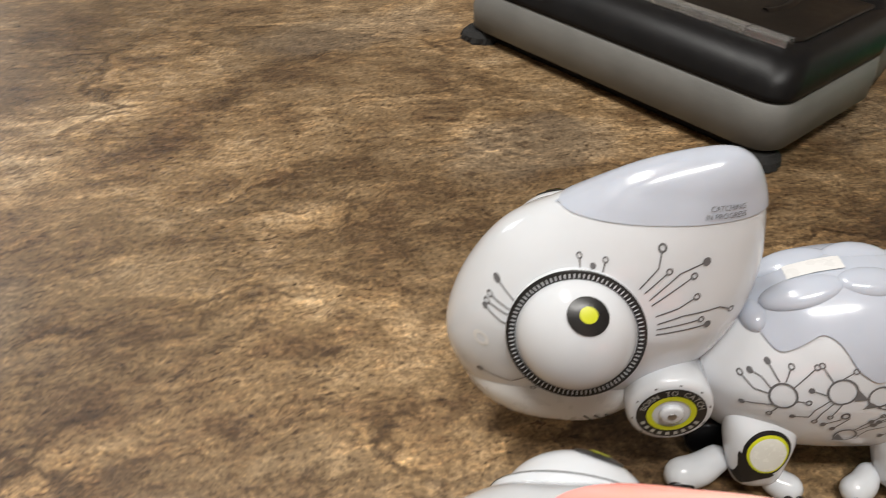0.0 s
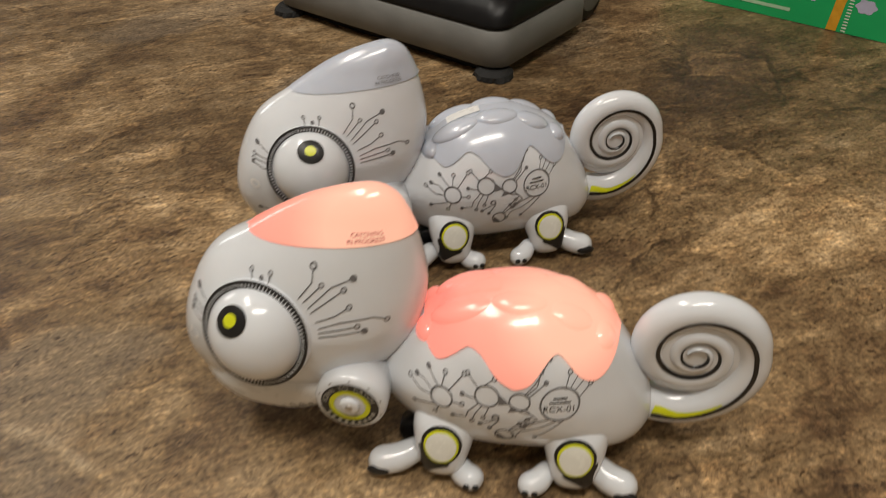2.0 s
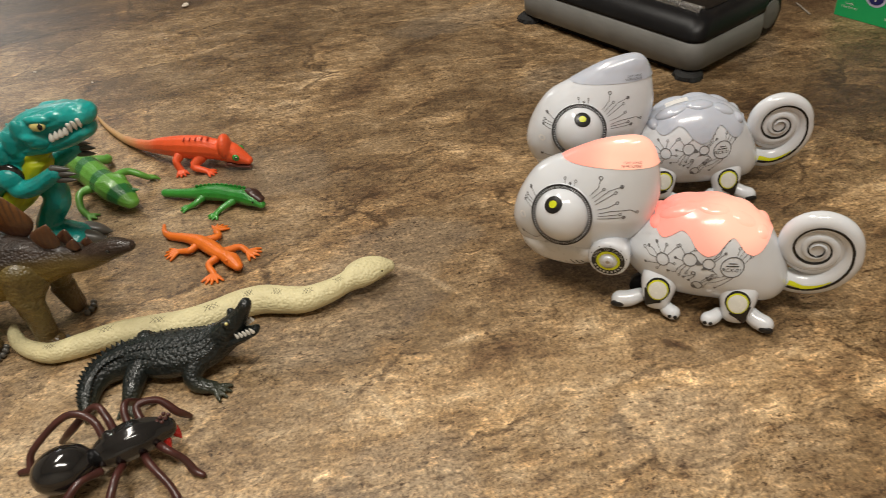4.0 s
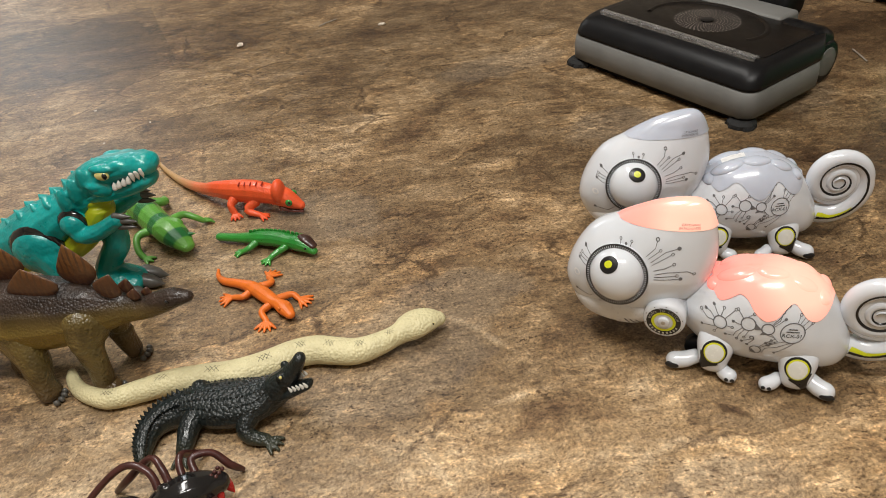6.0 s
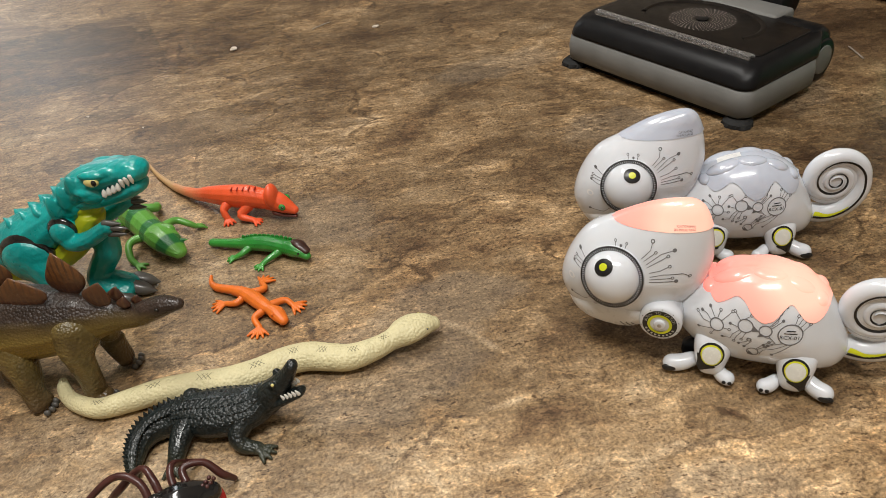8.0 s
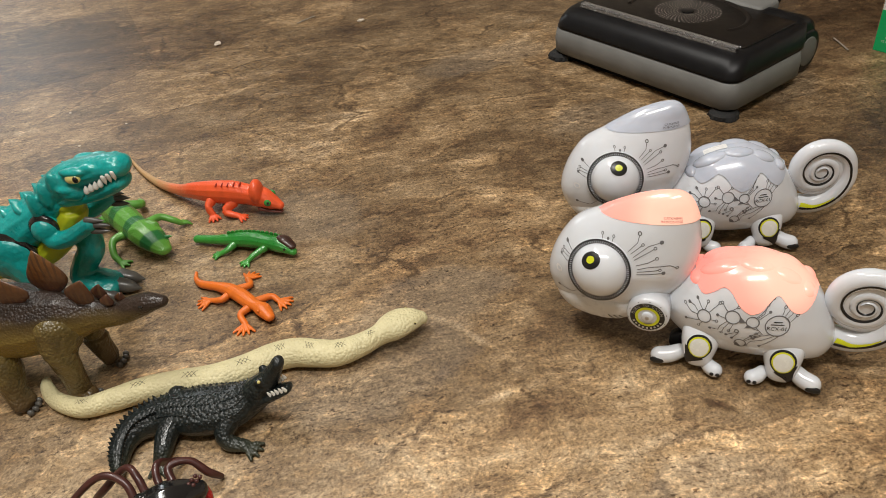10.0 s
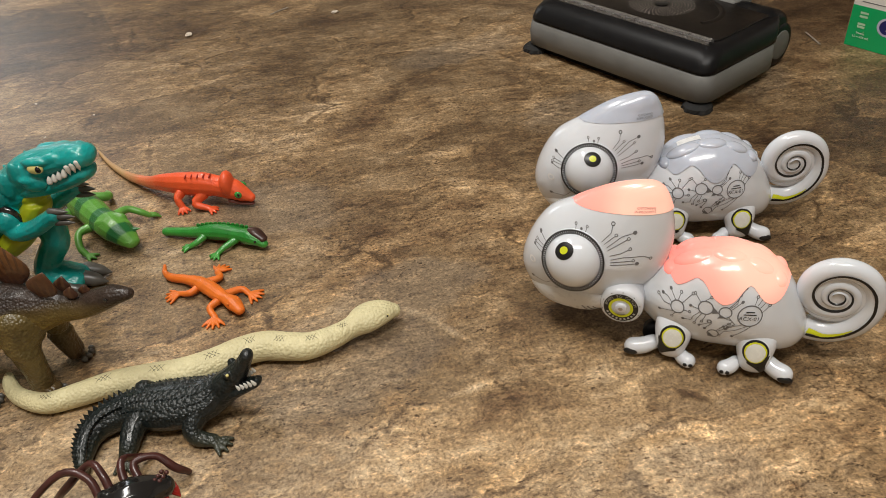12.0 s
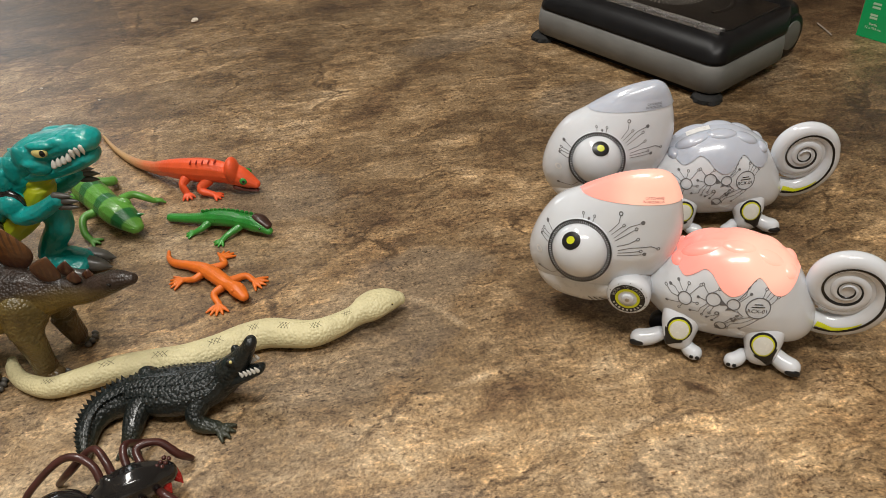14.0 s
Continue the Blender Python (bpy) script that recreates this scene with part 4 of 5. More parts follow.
def drinks_carton():
    root = empty("drinks_carton", None, "green and white cardboard carton of drinks on the floor", "carton")
    H = 0.150
    bm = bmesh.new()
    box_mesh(bm, 0, 0.275, 0, 0.20, 0, H, 0.0012, 2)
    part("body", bm, M_CARTON, root, "white printed card")
    bm = bmesh.new()
    box_mesh(bm, -0.0007, 0, 0.001, 0.199, 0.001, H - 0.001)
    part("end_flap", bm, M_CARD, root, "plain brown card end", smooth=False)

    def flat(name, draw, mat, y, lab="", parent=root):
        bm = bmesh.new()
        draw(bm)
        for v in bm.verts:
            v.co = Vector((0.001 * v.co.x, -0.001 * y, 0.001 * v.co.z))
        return part(name, bm, mat, parent, lab, smooth=False)

    def quad(bm, x0, x1, z0, z1):
        bm.faces.new([bm.verts.new(p) for p in ((x0, 0, z0), (x1, 0, z0), (x1, 0, z1), (x0, 0, z1))])
    band = flat("green_band", lambda bm: quad(bm, 0.6, 274.4, 0.6, 56), M_GREEN, 0.25)
    flat("upper_panel", lambda bm: quad(bm, 96, 274.4, 86, 149), M_GREEN, 0.25)
    flat("fold_line", lambda bm: (quad(bm, 10, 274.4, 61.5, 62.6),), M_GREYINK, 0.3)
    flat("badge", lambda bm: ring_flat(bm, 46, 36, 0, 12.5, 36), M_LILAC, 0.5, "round lilac and navy badge", band)
    flat("badge_centre", lambda bm: ring_flat(bm, 46, 36, 0, 9.5, 36), M_NAVY, 0.7, "", band)
    flat("badge_number", lambda bm: lettering(bm, "1", 17, 46, 36), M_CARTON, 0.9, "", band)

    def plaque(bm, grow):
        top = [(x, 41 + grow + 7 * math.sin(math.pi * (x - 68) / 50)) for x in np.linspace(68 - grow, 118 + grow, 20)]
        low = [(x, 27 - grow + 5 * math.sin(math.pi * (x - 68) / 50)) for x in np.linspace(118 + grow, 68 - grow, 20)]
        bm.faces.new([bm.verts.new((x, 0, z)) for x, z in top + low])
    flat("plaque_edge", lambda bm: plaque(bm, 1.6), M_LILAC, 0.5, "", band)
    flat("plaque", lambda bm: plaque(bm, 0), M_NAVY, 0.7, "navy plaque with pale wordmark", band)
    flat("plaque_mark", lambda bm: ribbon(bm, [(x, 33.5 + 6 * math.sin(math.pi * (x - 68) / 50)) for x in np.linspace(74, 112, 14)], 5), M_LILAC, 0.9, "", band)
    flat("plaque_print", lambda bm: [ribbon(bm, [(x, zz + 7 * math.sin(math.pi * (x - 68) / 50)) for x in np.linspace(76, 110, 12)], 2.0) for zz in (46.5, 50.0)], M_CARTON, 0.6, "", band)
    flat("tab", lambda bm: quad(bm, 86, 101, 19.5, 26), M_PALEGREEN, 0.8, "", band)
    flat("slogan_bar", lambda bm: quad(bm, 62, 124, 10, 13.5), M_PALEGREEN, 0.5, "", band)
    flat("print_block", lambda bm: [quad(bm, 9 + d, 9 + d + w, z, z + 3) for d, w, z in ((2, 10, 46), (2, 10, 41), (2, 9, 31), (2, 9, 27), (11, 0.5, 20))], M_PALEGREEN, 0.5, "", band)
    flat("count_lettering", lambda bm: (lettering(bm, "12 x 235 mL", 4.0, 18, 15), lettering(bm, "Vanilla", 4.0, 17, 20)), M_CARTON, 0.5, "", band)
    flat("grey_print", lambda bm: [quad(bm, x0, x1, z, z + 3) for x0, x1, z in ((22, 38, 76), (50, 92, 72), (60, 88, 66), (110, 160, 72))], M_GREYTXT, 0.35)

    def puff(cx, cz, r):
        def draw(bm):
            bm.faces.new([bm.verts.new((cx + r * (1 + 0.10 * math.cos(6 * a)) * math.cos(a), 0, cz + 0.8 * r * (1 + 0.10 * math.cos(6 * a)) * math.sin(a))) for a in np.linspace(0, 2 * math.pi, 40)[:-1]])
        return draw
    for cx, cz in ((138, 32), (186, 30), (214, 34), (246, 28)):
        flat("cloud_shape", puff(cx, cz, 8.5), M_LILAC, 0.5, "", band)

    def figure(bm):
        bm.faces.new([bm.verts.new((x, 0, z)) for x, z in ((158, 1), (167, 1), (169, 30), (172, 44), (168, 50), (157, 47), (150, 40), (152, 36), (161, 37))])
    flat("figure_shape", figure, M_ORANGE, 0.5, "plain amber shape", band)
    flat("ruler_print", lambda bm: [quad(bm, 171 + 0.08 * k, 175 + 0.08 * k, 2 + 3.1 * k, 3 + 3.1 * k) for k in range(14)], M_CARTON, 0.5, "", band)
    root.matrix_world = pose(0.497, 0.690, 0, 0, 0, -50.0) @ Matrix.Diagonal((1.13, 1.0, 1.0, 1.0))
    return root


M_PALEGREEN = material("pale_green_print", (0.42, 0.66, 0.44), 0.4, vary=0.08, scale=90)
drinks_carton()


# ---- small toy animals (millimetres in the room) ----
def blended(name, low, high, axis, lo, hi, rough=0.35, coat=0.2, vary=0.3, scale=90.0, bump=0.6, bump_scale=420.0, dist=0.0008, voronoi=True, bands=None):
    """Moulded plastic that passes from one colour into another along an axis, with a scaly relief."""
    m = material(name, high, rough, coat=coat, vary=vary, scale=scale, bump=bump, bump_scale=bump_scale, dist=dist, voronoi=voronoi)
    nt, L = m.node_tree, m.node_tree.links
    b = nt.nodes["Principled BSDF"]
    co = nt.nodes.new("ShaderNodeTexCoord")
    sep = nt.nodes.new("ShaderNodeSeparateXYZ")
    L.new(co.outputs["Object"], sep.inputs[0])
    wob = nt.nodes.new("ShaderNodeTexNoise")
    wob.inputs["Scale"].default_value, wob.inputs["Detail"].default_value = scale * 0.7, 5
    L.new(co.outputs["Object"], wob.inputs["Vector"])
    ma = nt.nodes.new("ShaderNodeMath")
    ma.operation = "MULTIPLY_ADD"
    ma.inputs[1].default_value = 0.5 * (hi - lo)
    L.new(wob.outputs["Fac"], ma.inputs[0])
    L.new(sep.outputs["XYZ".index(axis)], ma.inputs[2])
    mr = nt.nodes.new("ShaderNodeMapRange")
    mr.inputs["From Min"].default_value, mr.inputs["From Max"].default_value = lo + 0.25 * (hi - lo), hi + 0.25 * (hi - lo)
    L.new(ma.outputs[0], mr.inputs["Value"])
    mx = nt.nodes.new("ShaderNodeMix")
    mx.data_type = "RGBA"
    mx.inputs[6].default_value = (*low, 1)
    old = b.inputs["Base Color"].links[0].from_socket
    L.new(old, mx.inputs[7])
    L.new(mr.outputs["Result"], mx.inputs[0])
    out = mx.outputs[2]
    if bands:
        colour, count, turn = bands
        mp = nt.nodes.new("ShaderNodeMapping")
        mp.inputs["Rotation"].default_value = (0, 0, math.radians(turn))
        L.new(co.outputs["Object"], mp.inputs["Vector"])
        wv = nt.nodes.new("ShaderNodeTexWave")
        wv.inputs["Scale"].default_value, wv.inputs["Distortion"].default_value = count, 1.5
        L.new(mp.outputs["Vector"], wv.inputs["Vector"])
        rp = nt.nodes.new("ShaderNodeValToRGB")
        rp.color_ramp.elements[0].position, rp.color_ramp.elements[1].position = 0.62, 0.78
        L.new(wv.outputs["Fac"], rp.inputs["Fac"])
        m2 = nt.nodes.new("ShaderNodeMix")
        m2.data_type = "RGBA"
        L.new(out, m2.inputs[6])
        m2.inputs[7].default_value = (*colour, 1)
        L.new(rp.outputs["Color"], m2.inputs[0])
        out = m2.outputs[2]
    L.new(out, b.inputs["Base Color"])
    return m


class Toy:
    def __init__(self, name, x, y, label, category="toy", group="toy animals"):
        self.o = Vector((0.001 * x, 0.001 * y, 0))
        self.root = empty(name, Matrix.Translation(self.o), label, category, group)

    def add(self, name, bm, mat, parent=None, voxel=0.0, label="", smooth=True, soften=4):
        for v in bm.verts:
            v.co -= self.o
        ob = part(name, bm, mat, parent or self.root, label, smooth)
        if voxel:
            r = ob.modifiers.new("fuse", "REMESH")
            r.mode, r.voxel_size, r.use_smooth_shade = "VOXEL", voxel * 0.001, True
            s = ob.modifiers.new("soften", "SMOOTH")
            s.iterations, s.factor = soften, 0.5
        return ob

    def limbs(self, name, tubes, mat, voxel=0.8, balls=(), parent=None, label="", soften=4):
        bm = bmesh.new()
        for t in tubes:
            tube(bm, t, 5, 12)
        for c, r in balls:
            ball(bm, [0.001 * q for q in c], [0.001 * q for q in r], None, 20, 12)
        return self.add(name, bm, mat, parent, voxel, label, soften=soften)

    def bead(self, name, c, r, mat, parent=None, label=""):
        bm = bmesh.new()
        ball(bm, [0.001 * q for q in c], [0.001 * q for q in (r if isinstance(r, tuple) else (r, r, r))], None, 14, 10)
        return self.add(name, bm, mat, parent, 0, label)

    def spike(self, name, base, tip, r, mat, parent=None, flat=1.0):
        bm = bmesh.new()
        b, t = Vector(base), Vector(tip)
        mid = b.lerp(t, 0.55)
        tube(bm, [(*b, r, r * flat), (*mid, r * 0.75, r * 0.75 * flat), (*t, r * 0.12, r * 0.12 * flat)], 4, 10)
        return self.add(name, bm, mat, parent)


def foot(x, y, z, yaw, length, r, spread=28, n=4):
    """Tubes for the toes of a foot at x, y, z, pointing along yaw."""
    out = []
    for k in range(n):
        a = math.radians(yaw + spread * (k - (n - 1) / 2))
        out.append([(x, y, z, r, r), (x + 0.6 * length * math.cos(a), y + 0.6 * length * math.sin(a), max(r, z * 0.8), r, r * 0.9), (x + length * math.cos(a), y + length * math.sin(a), r * 0.8, r * 0.6, r * 0.6)])
    return out


# one teal, deeper towards the bottom
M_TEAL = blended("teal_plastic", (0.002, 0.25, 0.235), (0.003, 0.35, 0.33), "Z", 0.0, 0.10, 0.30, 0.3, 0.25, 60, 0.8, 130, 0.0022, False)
M_LIME = material("lime_belly", (0.42, 0.47, 0.012), 0.4, vary=0.2, scale=80, bump=0.3, bump_scale=200)
M_CLAW = material("grey_claw", (0.10, 0.095, 0.085), 0.35, coat=0.2, vary=0.25, scale=120)
M_TOOTH = material("white_tooth", (0.78, 0.77, 0.72), 0.3, vary=0.08, scale=150)
M_EYE = material("pale_eye", (0.75, 0.66, 0.25), 0.2, coat=0.5, vary=0.1, scale=300)
M_PUPIL = material("dark_eye", (0.01, 0.01, 0.01), 0.12, coat=0.6, vary=0.2, scale=300)
M_STEG = blended("olive_hide", (0.210, 0.145, 0.030), (0.045, 0.029, 0.021), "Z", 0.066, 0.086, 0.40, 0.10, 0.6, 45, 0.7, 480, 0.0009)
M_STEG.node_tree.nodes["Principled BSDF"].inputs["Specular IOR Level"].default_value = 0.32
M_STEGLEG = blended("olive_leg", (0.085, 0.051, 0.020), (0.150, 0.106, 0.028), "Z", 0.004, 0.040, 0.36, 0.25, 0.4, 70, 0.8, 420, 0.0011)
M_PLATE = blended("rust_plate", (0.060, 0.022, 0.012), (0.270, 0.115, 0.028), "Z", 0.098, 0.135, 0.36, 0.25, 0.3, 110, 0.5, 260, 0.0008, True, ((0.085, 0.036, 0.015), 66.0, 8))
M_CROC = blended("blue_black_hide", (0.042, 0.046, 0.028), (0.0065, 0.0115, 0.0115), "Z", 0.001, 0.015, 0.42, 0.2, 0.35, 120, 0.7, 380, 0.0012)
M_SNAKE = material("cream_rubber", (0.70, 0.63, 0.37), 0.5, vary=0.10, scale=60, bump=0.75, bump_scale=430, voronoi=True, dist=0.0011)
M_MARK = material("dark_marking", (0.075, 0.060, 0.035), 0.6, vary=0.3, scale=250)
M_RED = blended("red_orange_hide", (0.50, 0.31, 0.14), (0.88, 0.11, 0.03), "X", -0.125, -0.060, 0.42, 0.1, 0.12, 70, 0.5, 600, 0.0006)
M_REDSTRIPE = material("dark_red_stripe", (0.42, 0.035, 0.014), 0.45, vary=0.2, scale=150)
M_REDDARK = material("dark_mouth", (0.14, 0.035, 0.025), 0.3, coat=0.3, vary=0.2, scale=150)
M_GECKO = material("orange_hide", (0.78, 0.175, 0.018), 0.40, vary=0.12, scale=110, bump=0.4, bump_scale=700, voronoi=True)
M_GREENHIDE = blended("striped_green_hide", (0.15, 0.40, 0.06), (0.11, 0.34, 0.045), "Z", 0.0, 0.03, 0.33, 0.25, 0.2, 90, 0.5, 700, 0.0006, True, ((0.012, 0.13, 0.030), 10.0, 41))
M_GREENPLAIN = material("plain_green_hide", (0.12, 0.36, 0.055), 0.35, coat=0.2, vary=0.2, scale=90, bump=0.4, bump_scale=700, voronoi=True)
M_GREENLIZ = blended("grass_green_hide", (0.060, 0.32, 0.045), (0.018, 0.23, 0.030), "Z", 0.0, 0.016, 0.30, 0.3, 0.2, 90, 0.5, 600, 0.0006)
M_GREENEYE = material("green_eye", (0.05, 0.30, 0.06), 0.2, coat=0.4, vary=0.1, scale=300)
M_SPIDER = material("shiny_black", (0.012, 0.012, 0.013), 0.12, coat=0.6, vary=0.3, scale=40, bump=0.15, bump_scale=120)
M_SPLEG = material("red_brown_leg", (0.070, 0.020, 0.016), 0.35, coat=0.2, vary=0.3, scale=110)
M_FANG = material("red_fang", (0.55, 0.018, 0.018), 0.25, coat=0.4, vary=0.2, scale=110)


def tyrannosaur():
    t = Toy("toy_tyrannosaur", -420, 195, "teal plastic toy tyrannosaur with a lime belly")
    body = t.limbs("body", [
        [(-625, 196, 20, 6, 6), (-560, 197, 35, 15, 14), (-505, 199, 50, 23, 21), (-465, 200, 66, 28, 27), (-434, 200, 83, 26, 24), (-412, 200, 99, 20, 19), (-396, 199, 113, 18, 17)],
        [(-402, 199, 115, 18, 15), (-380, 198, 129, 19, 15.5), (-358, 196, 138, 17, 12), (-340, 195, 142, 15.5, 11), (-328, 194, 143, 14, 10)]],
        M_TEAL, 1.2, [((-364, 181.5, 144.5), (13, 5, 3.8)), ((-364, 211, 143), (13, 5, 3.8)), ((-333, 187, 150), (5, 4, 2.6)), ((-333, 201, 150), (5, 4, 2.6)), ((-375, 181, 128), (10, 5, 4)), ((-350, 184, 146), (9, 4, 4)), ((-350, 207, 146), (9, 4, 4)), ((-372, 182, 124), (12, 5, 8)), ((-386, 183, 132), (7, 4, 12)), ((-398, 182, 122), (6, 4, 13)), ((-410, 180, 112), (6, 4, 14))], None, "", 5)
    t.limbs("lower_jaw", [[(-392, 199, 112, 16, 10), (-370, 197, 116, 16.5, 9.5), (-347, 195, 122, 14.5, 9), (-330, 193, 129, 12.5, 7.5)]], M_TEAL, 1.0)
    t.limbs("belly", [[(-388, 197, 111, 13, 10), (-388, 196, 96, 17, 12), (-402, 196, 78, 20, 13), (-424, 196, 58, 21, 14), (-452, 197, 44, 20, 12), (-490, 198, 34, 17, 9), (-540, 198, 25, 11, 6)]], M_LIME, 1.1, label="ribbed lime belly")
    for k, (x, z) in enumerate(((-512, 68), (-496, 76), (-480, 86), (-464, 95), (-448, 103), (-433, 110), (-419, 119), (-405, 127), (-393, 134), (-381, 140))):
        for y in (192, 206):
            size = 1.0 + 0.25 * (k % 2)
            t.spike("back_scute", (x + 2 + (3 if y > 200 else 0), y, z - 8), (x - 4.5 * size, y + (1 if y > 200 else -1), z + 0.8 * size), 7.4 * size, M_TEAL, body, 0.65)
    for s, y in ((-1, 176), (1, 220)):
        arm = t.limbs("arm", [[(-407, y + 5 * -s, 91, 11, 11), (-403, y, 80, 9, 9), (-386, y - 2, 83, 8, 8), (-362, y - 3, 97, 7, 7)]], M_TEAL, 0.9, [((-408, y, 89), (12, 8, 12))])
        for dz, dx in ((5, -2), (0, 2), (-6, 0)):
            t.spike("claw", (-360 + dx, y - 4, 97 + dz), (-345 + dx, y - 4, 96 + dz), 3.4, M_CLAW, arm)
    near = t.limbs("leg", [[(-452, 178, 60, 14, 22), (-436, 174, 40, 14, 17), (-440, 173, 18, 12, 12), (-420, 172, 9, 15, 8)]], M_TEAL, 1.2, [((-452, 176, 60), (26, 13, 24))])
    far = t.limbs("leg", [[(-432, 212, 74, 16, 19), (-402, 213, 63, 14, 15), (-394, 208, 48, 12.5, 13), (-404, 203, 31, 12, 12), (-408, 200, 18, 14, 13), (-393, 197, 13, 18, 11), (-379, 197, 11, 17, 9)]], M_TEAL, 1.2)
    t.bead("hip_seam", (-453, 177.5, 61.5), (29, 9.5, 26.5), M_PUPIL, near, "dark joint gap")
    t.bead("shoulder_seam", (-409, 178.5, 90.5), (14.5, 6, 14), M_PUPIL, body, "dark joint gap")
    for leg, x, y in ((near, -408, 172), (far, -369, 197)):
        for dy, dx in ((-14, -9), (0, 2), (13, 0)):
            t.spike("toe_claw", (x + dx - 8, y + dy, 10), (x + dx + 13, y + dy * 1.1, 5), 8.2, M_CLAW, leg, 0.95)
    for y in (178.5, 215.5):
        s = -1 if y < 200 else 1
        eye = t.bead("eye", (-364, y, 139.5), (7, 3, 4.4), M_EYE, body, "yellow and white eye")
        t.bead("pupil", (-360.5, y + s * 2.2, 140), (2.4, 1.4, 3.0), M_PUPIL, eye)
    for k in range(7):
        f = k / 6
        x, z = -357 + 28 * f, 128 + 11 * f
        for y in (180 + 2 * f, 212 - 10 * f):
            long = 5.2 if k > 3 else 3.4
            t.spike("tooth", (x, y, z + (4.0 if k > 3 else -2.0)), (x + 0.6, y, z + (4.0 - 1.5 * long if k > 3 else -2.0 + 1.7 * long)), 2.5, M_TOOTH, body)


def leaf_plate(t, x, y, z0, h, w, lean, thick=2.4):
    f = Form([(0, 0), (-0.75 * w, 0.18 * h), (-0.97 * w, 0.42 * h), (-0.50 * w, 0.76 * h), (-0.06 * w, 0.99 * h), (0.06 * w, 0.99 * h), (0.50 * w, 0.76 * h), (0.97 * w, 0.42 * h), (0.75 * w, 0.18 * h)], (0, 0.42 * h), lambda a, b: thick, 2.2)
    bm = bmesh.new()
    f.mesh(bm, 1, 28, 6)
    bm.transform(Matrix.Translation((0.001 * x, 0.001 * y, 0.001 * z0)) @ Matrix.Rotation(math.radians(lean), 4, "Y"))
    t.add("back_plate", bm, M_PLATE)


def stegosaur():
    t = Toy("toy_stegosaur", -385, 82, "olive and brown moulded toy stegosaur with rust plates")
    body = t.limbs("body", [[(-600, 84, 50, 6, 6), (-545, 84, 56, 13, 14), (-495, 84, 60, 23, 25), (-450, 83, 63, 29, 32), (-410, 82, 66, 31, 33), (-372, 82, 69, 28, 29), (-344, 82, 72, 20, 22), (-322, 82, 73, 13, 13), (-303, 81, 75, 11, 10), (-288, 80, 81, 10, 9.5), (-275, 79, 86, 9, 8), (-263, 78, 88, 5.5, 4.5)]], M_STEG, 1.0)
    for name, pts, fx, fy in (("leg", [(-349, 69, 70, 13, 20), (-354, 64, 48, 12.5, 15), (-351, 61, 26, 9.5, 10.5), (-349, 59, 9, 10, 8), (-342, 58, 6, 9, 5)], -342, 58),
                              ("leg", [(-420, 68, 58, 16, 24), (-405, 60, 36, 13.5, 16), (-400, 52, 16, 10, 10), (-394, 49, 6, 11, 6)], -391, 48),
                              ("leg", [(-346, 100, 62, 11, 14), (-349, 102, 30, 10, 11), (-343, 102, 7, 10, 6)], -338, 102),
                              ("leg", [(-440, 100, 52, 13, 18), (-436, 88, 28, 11, 12), (-441, 80, 7, 11, 6)], -437, 80)):
        leg = t.limbs(name, [pts], M_STEGLEG, 1.0)
        for dy in (-7, -2.5, 2.5, 7):
            t.bead("toenail", (fx + 7 - abs(dy) * 0.4, fy + dy, 3.2), (3.0, 2.2, 2.8), M_CLAW, leg)
    for x, y, z, h, w, lean in ((-352, 86, 91, 42, 17, -5), (-384, 72, 88, 32, 24, -8), (-420, 90, 91, 46, 23, -6), (-452, 74, 87, 44, 22, -8), (-330, 76, 88, 25, 12, 22), (-319, 86, 85, 15, 7, 16), (-309, 78, 84, 12, 6, 14), (-301, 84, 83, 10, 5, 14), (-484, 90, 80, 36, 16, -14)):
        leaf_plate(t, x, y, z, h, w, lean)
    t.bead("eye", (-278, 70.5, 88), (1.9, 1.2, 1.7), M_PUPIL, body)
    t.bead("eye", (-278, 87.5, 88), (1.9, 1.2, 1.7), M_PUPIL, body)


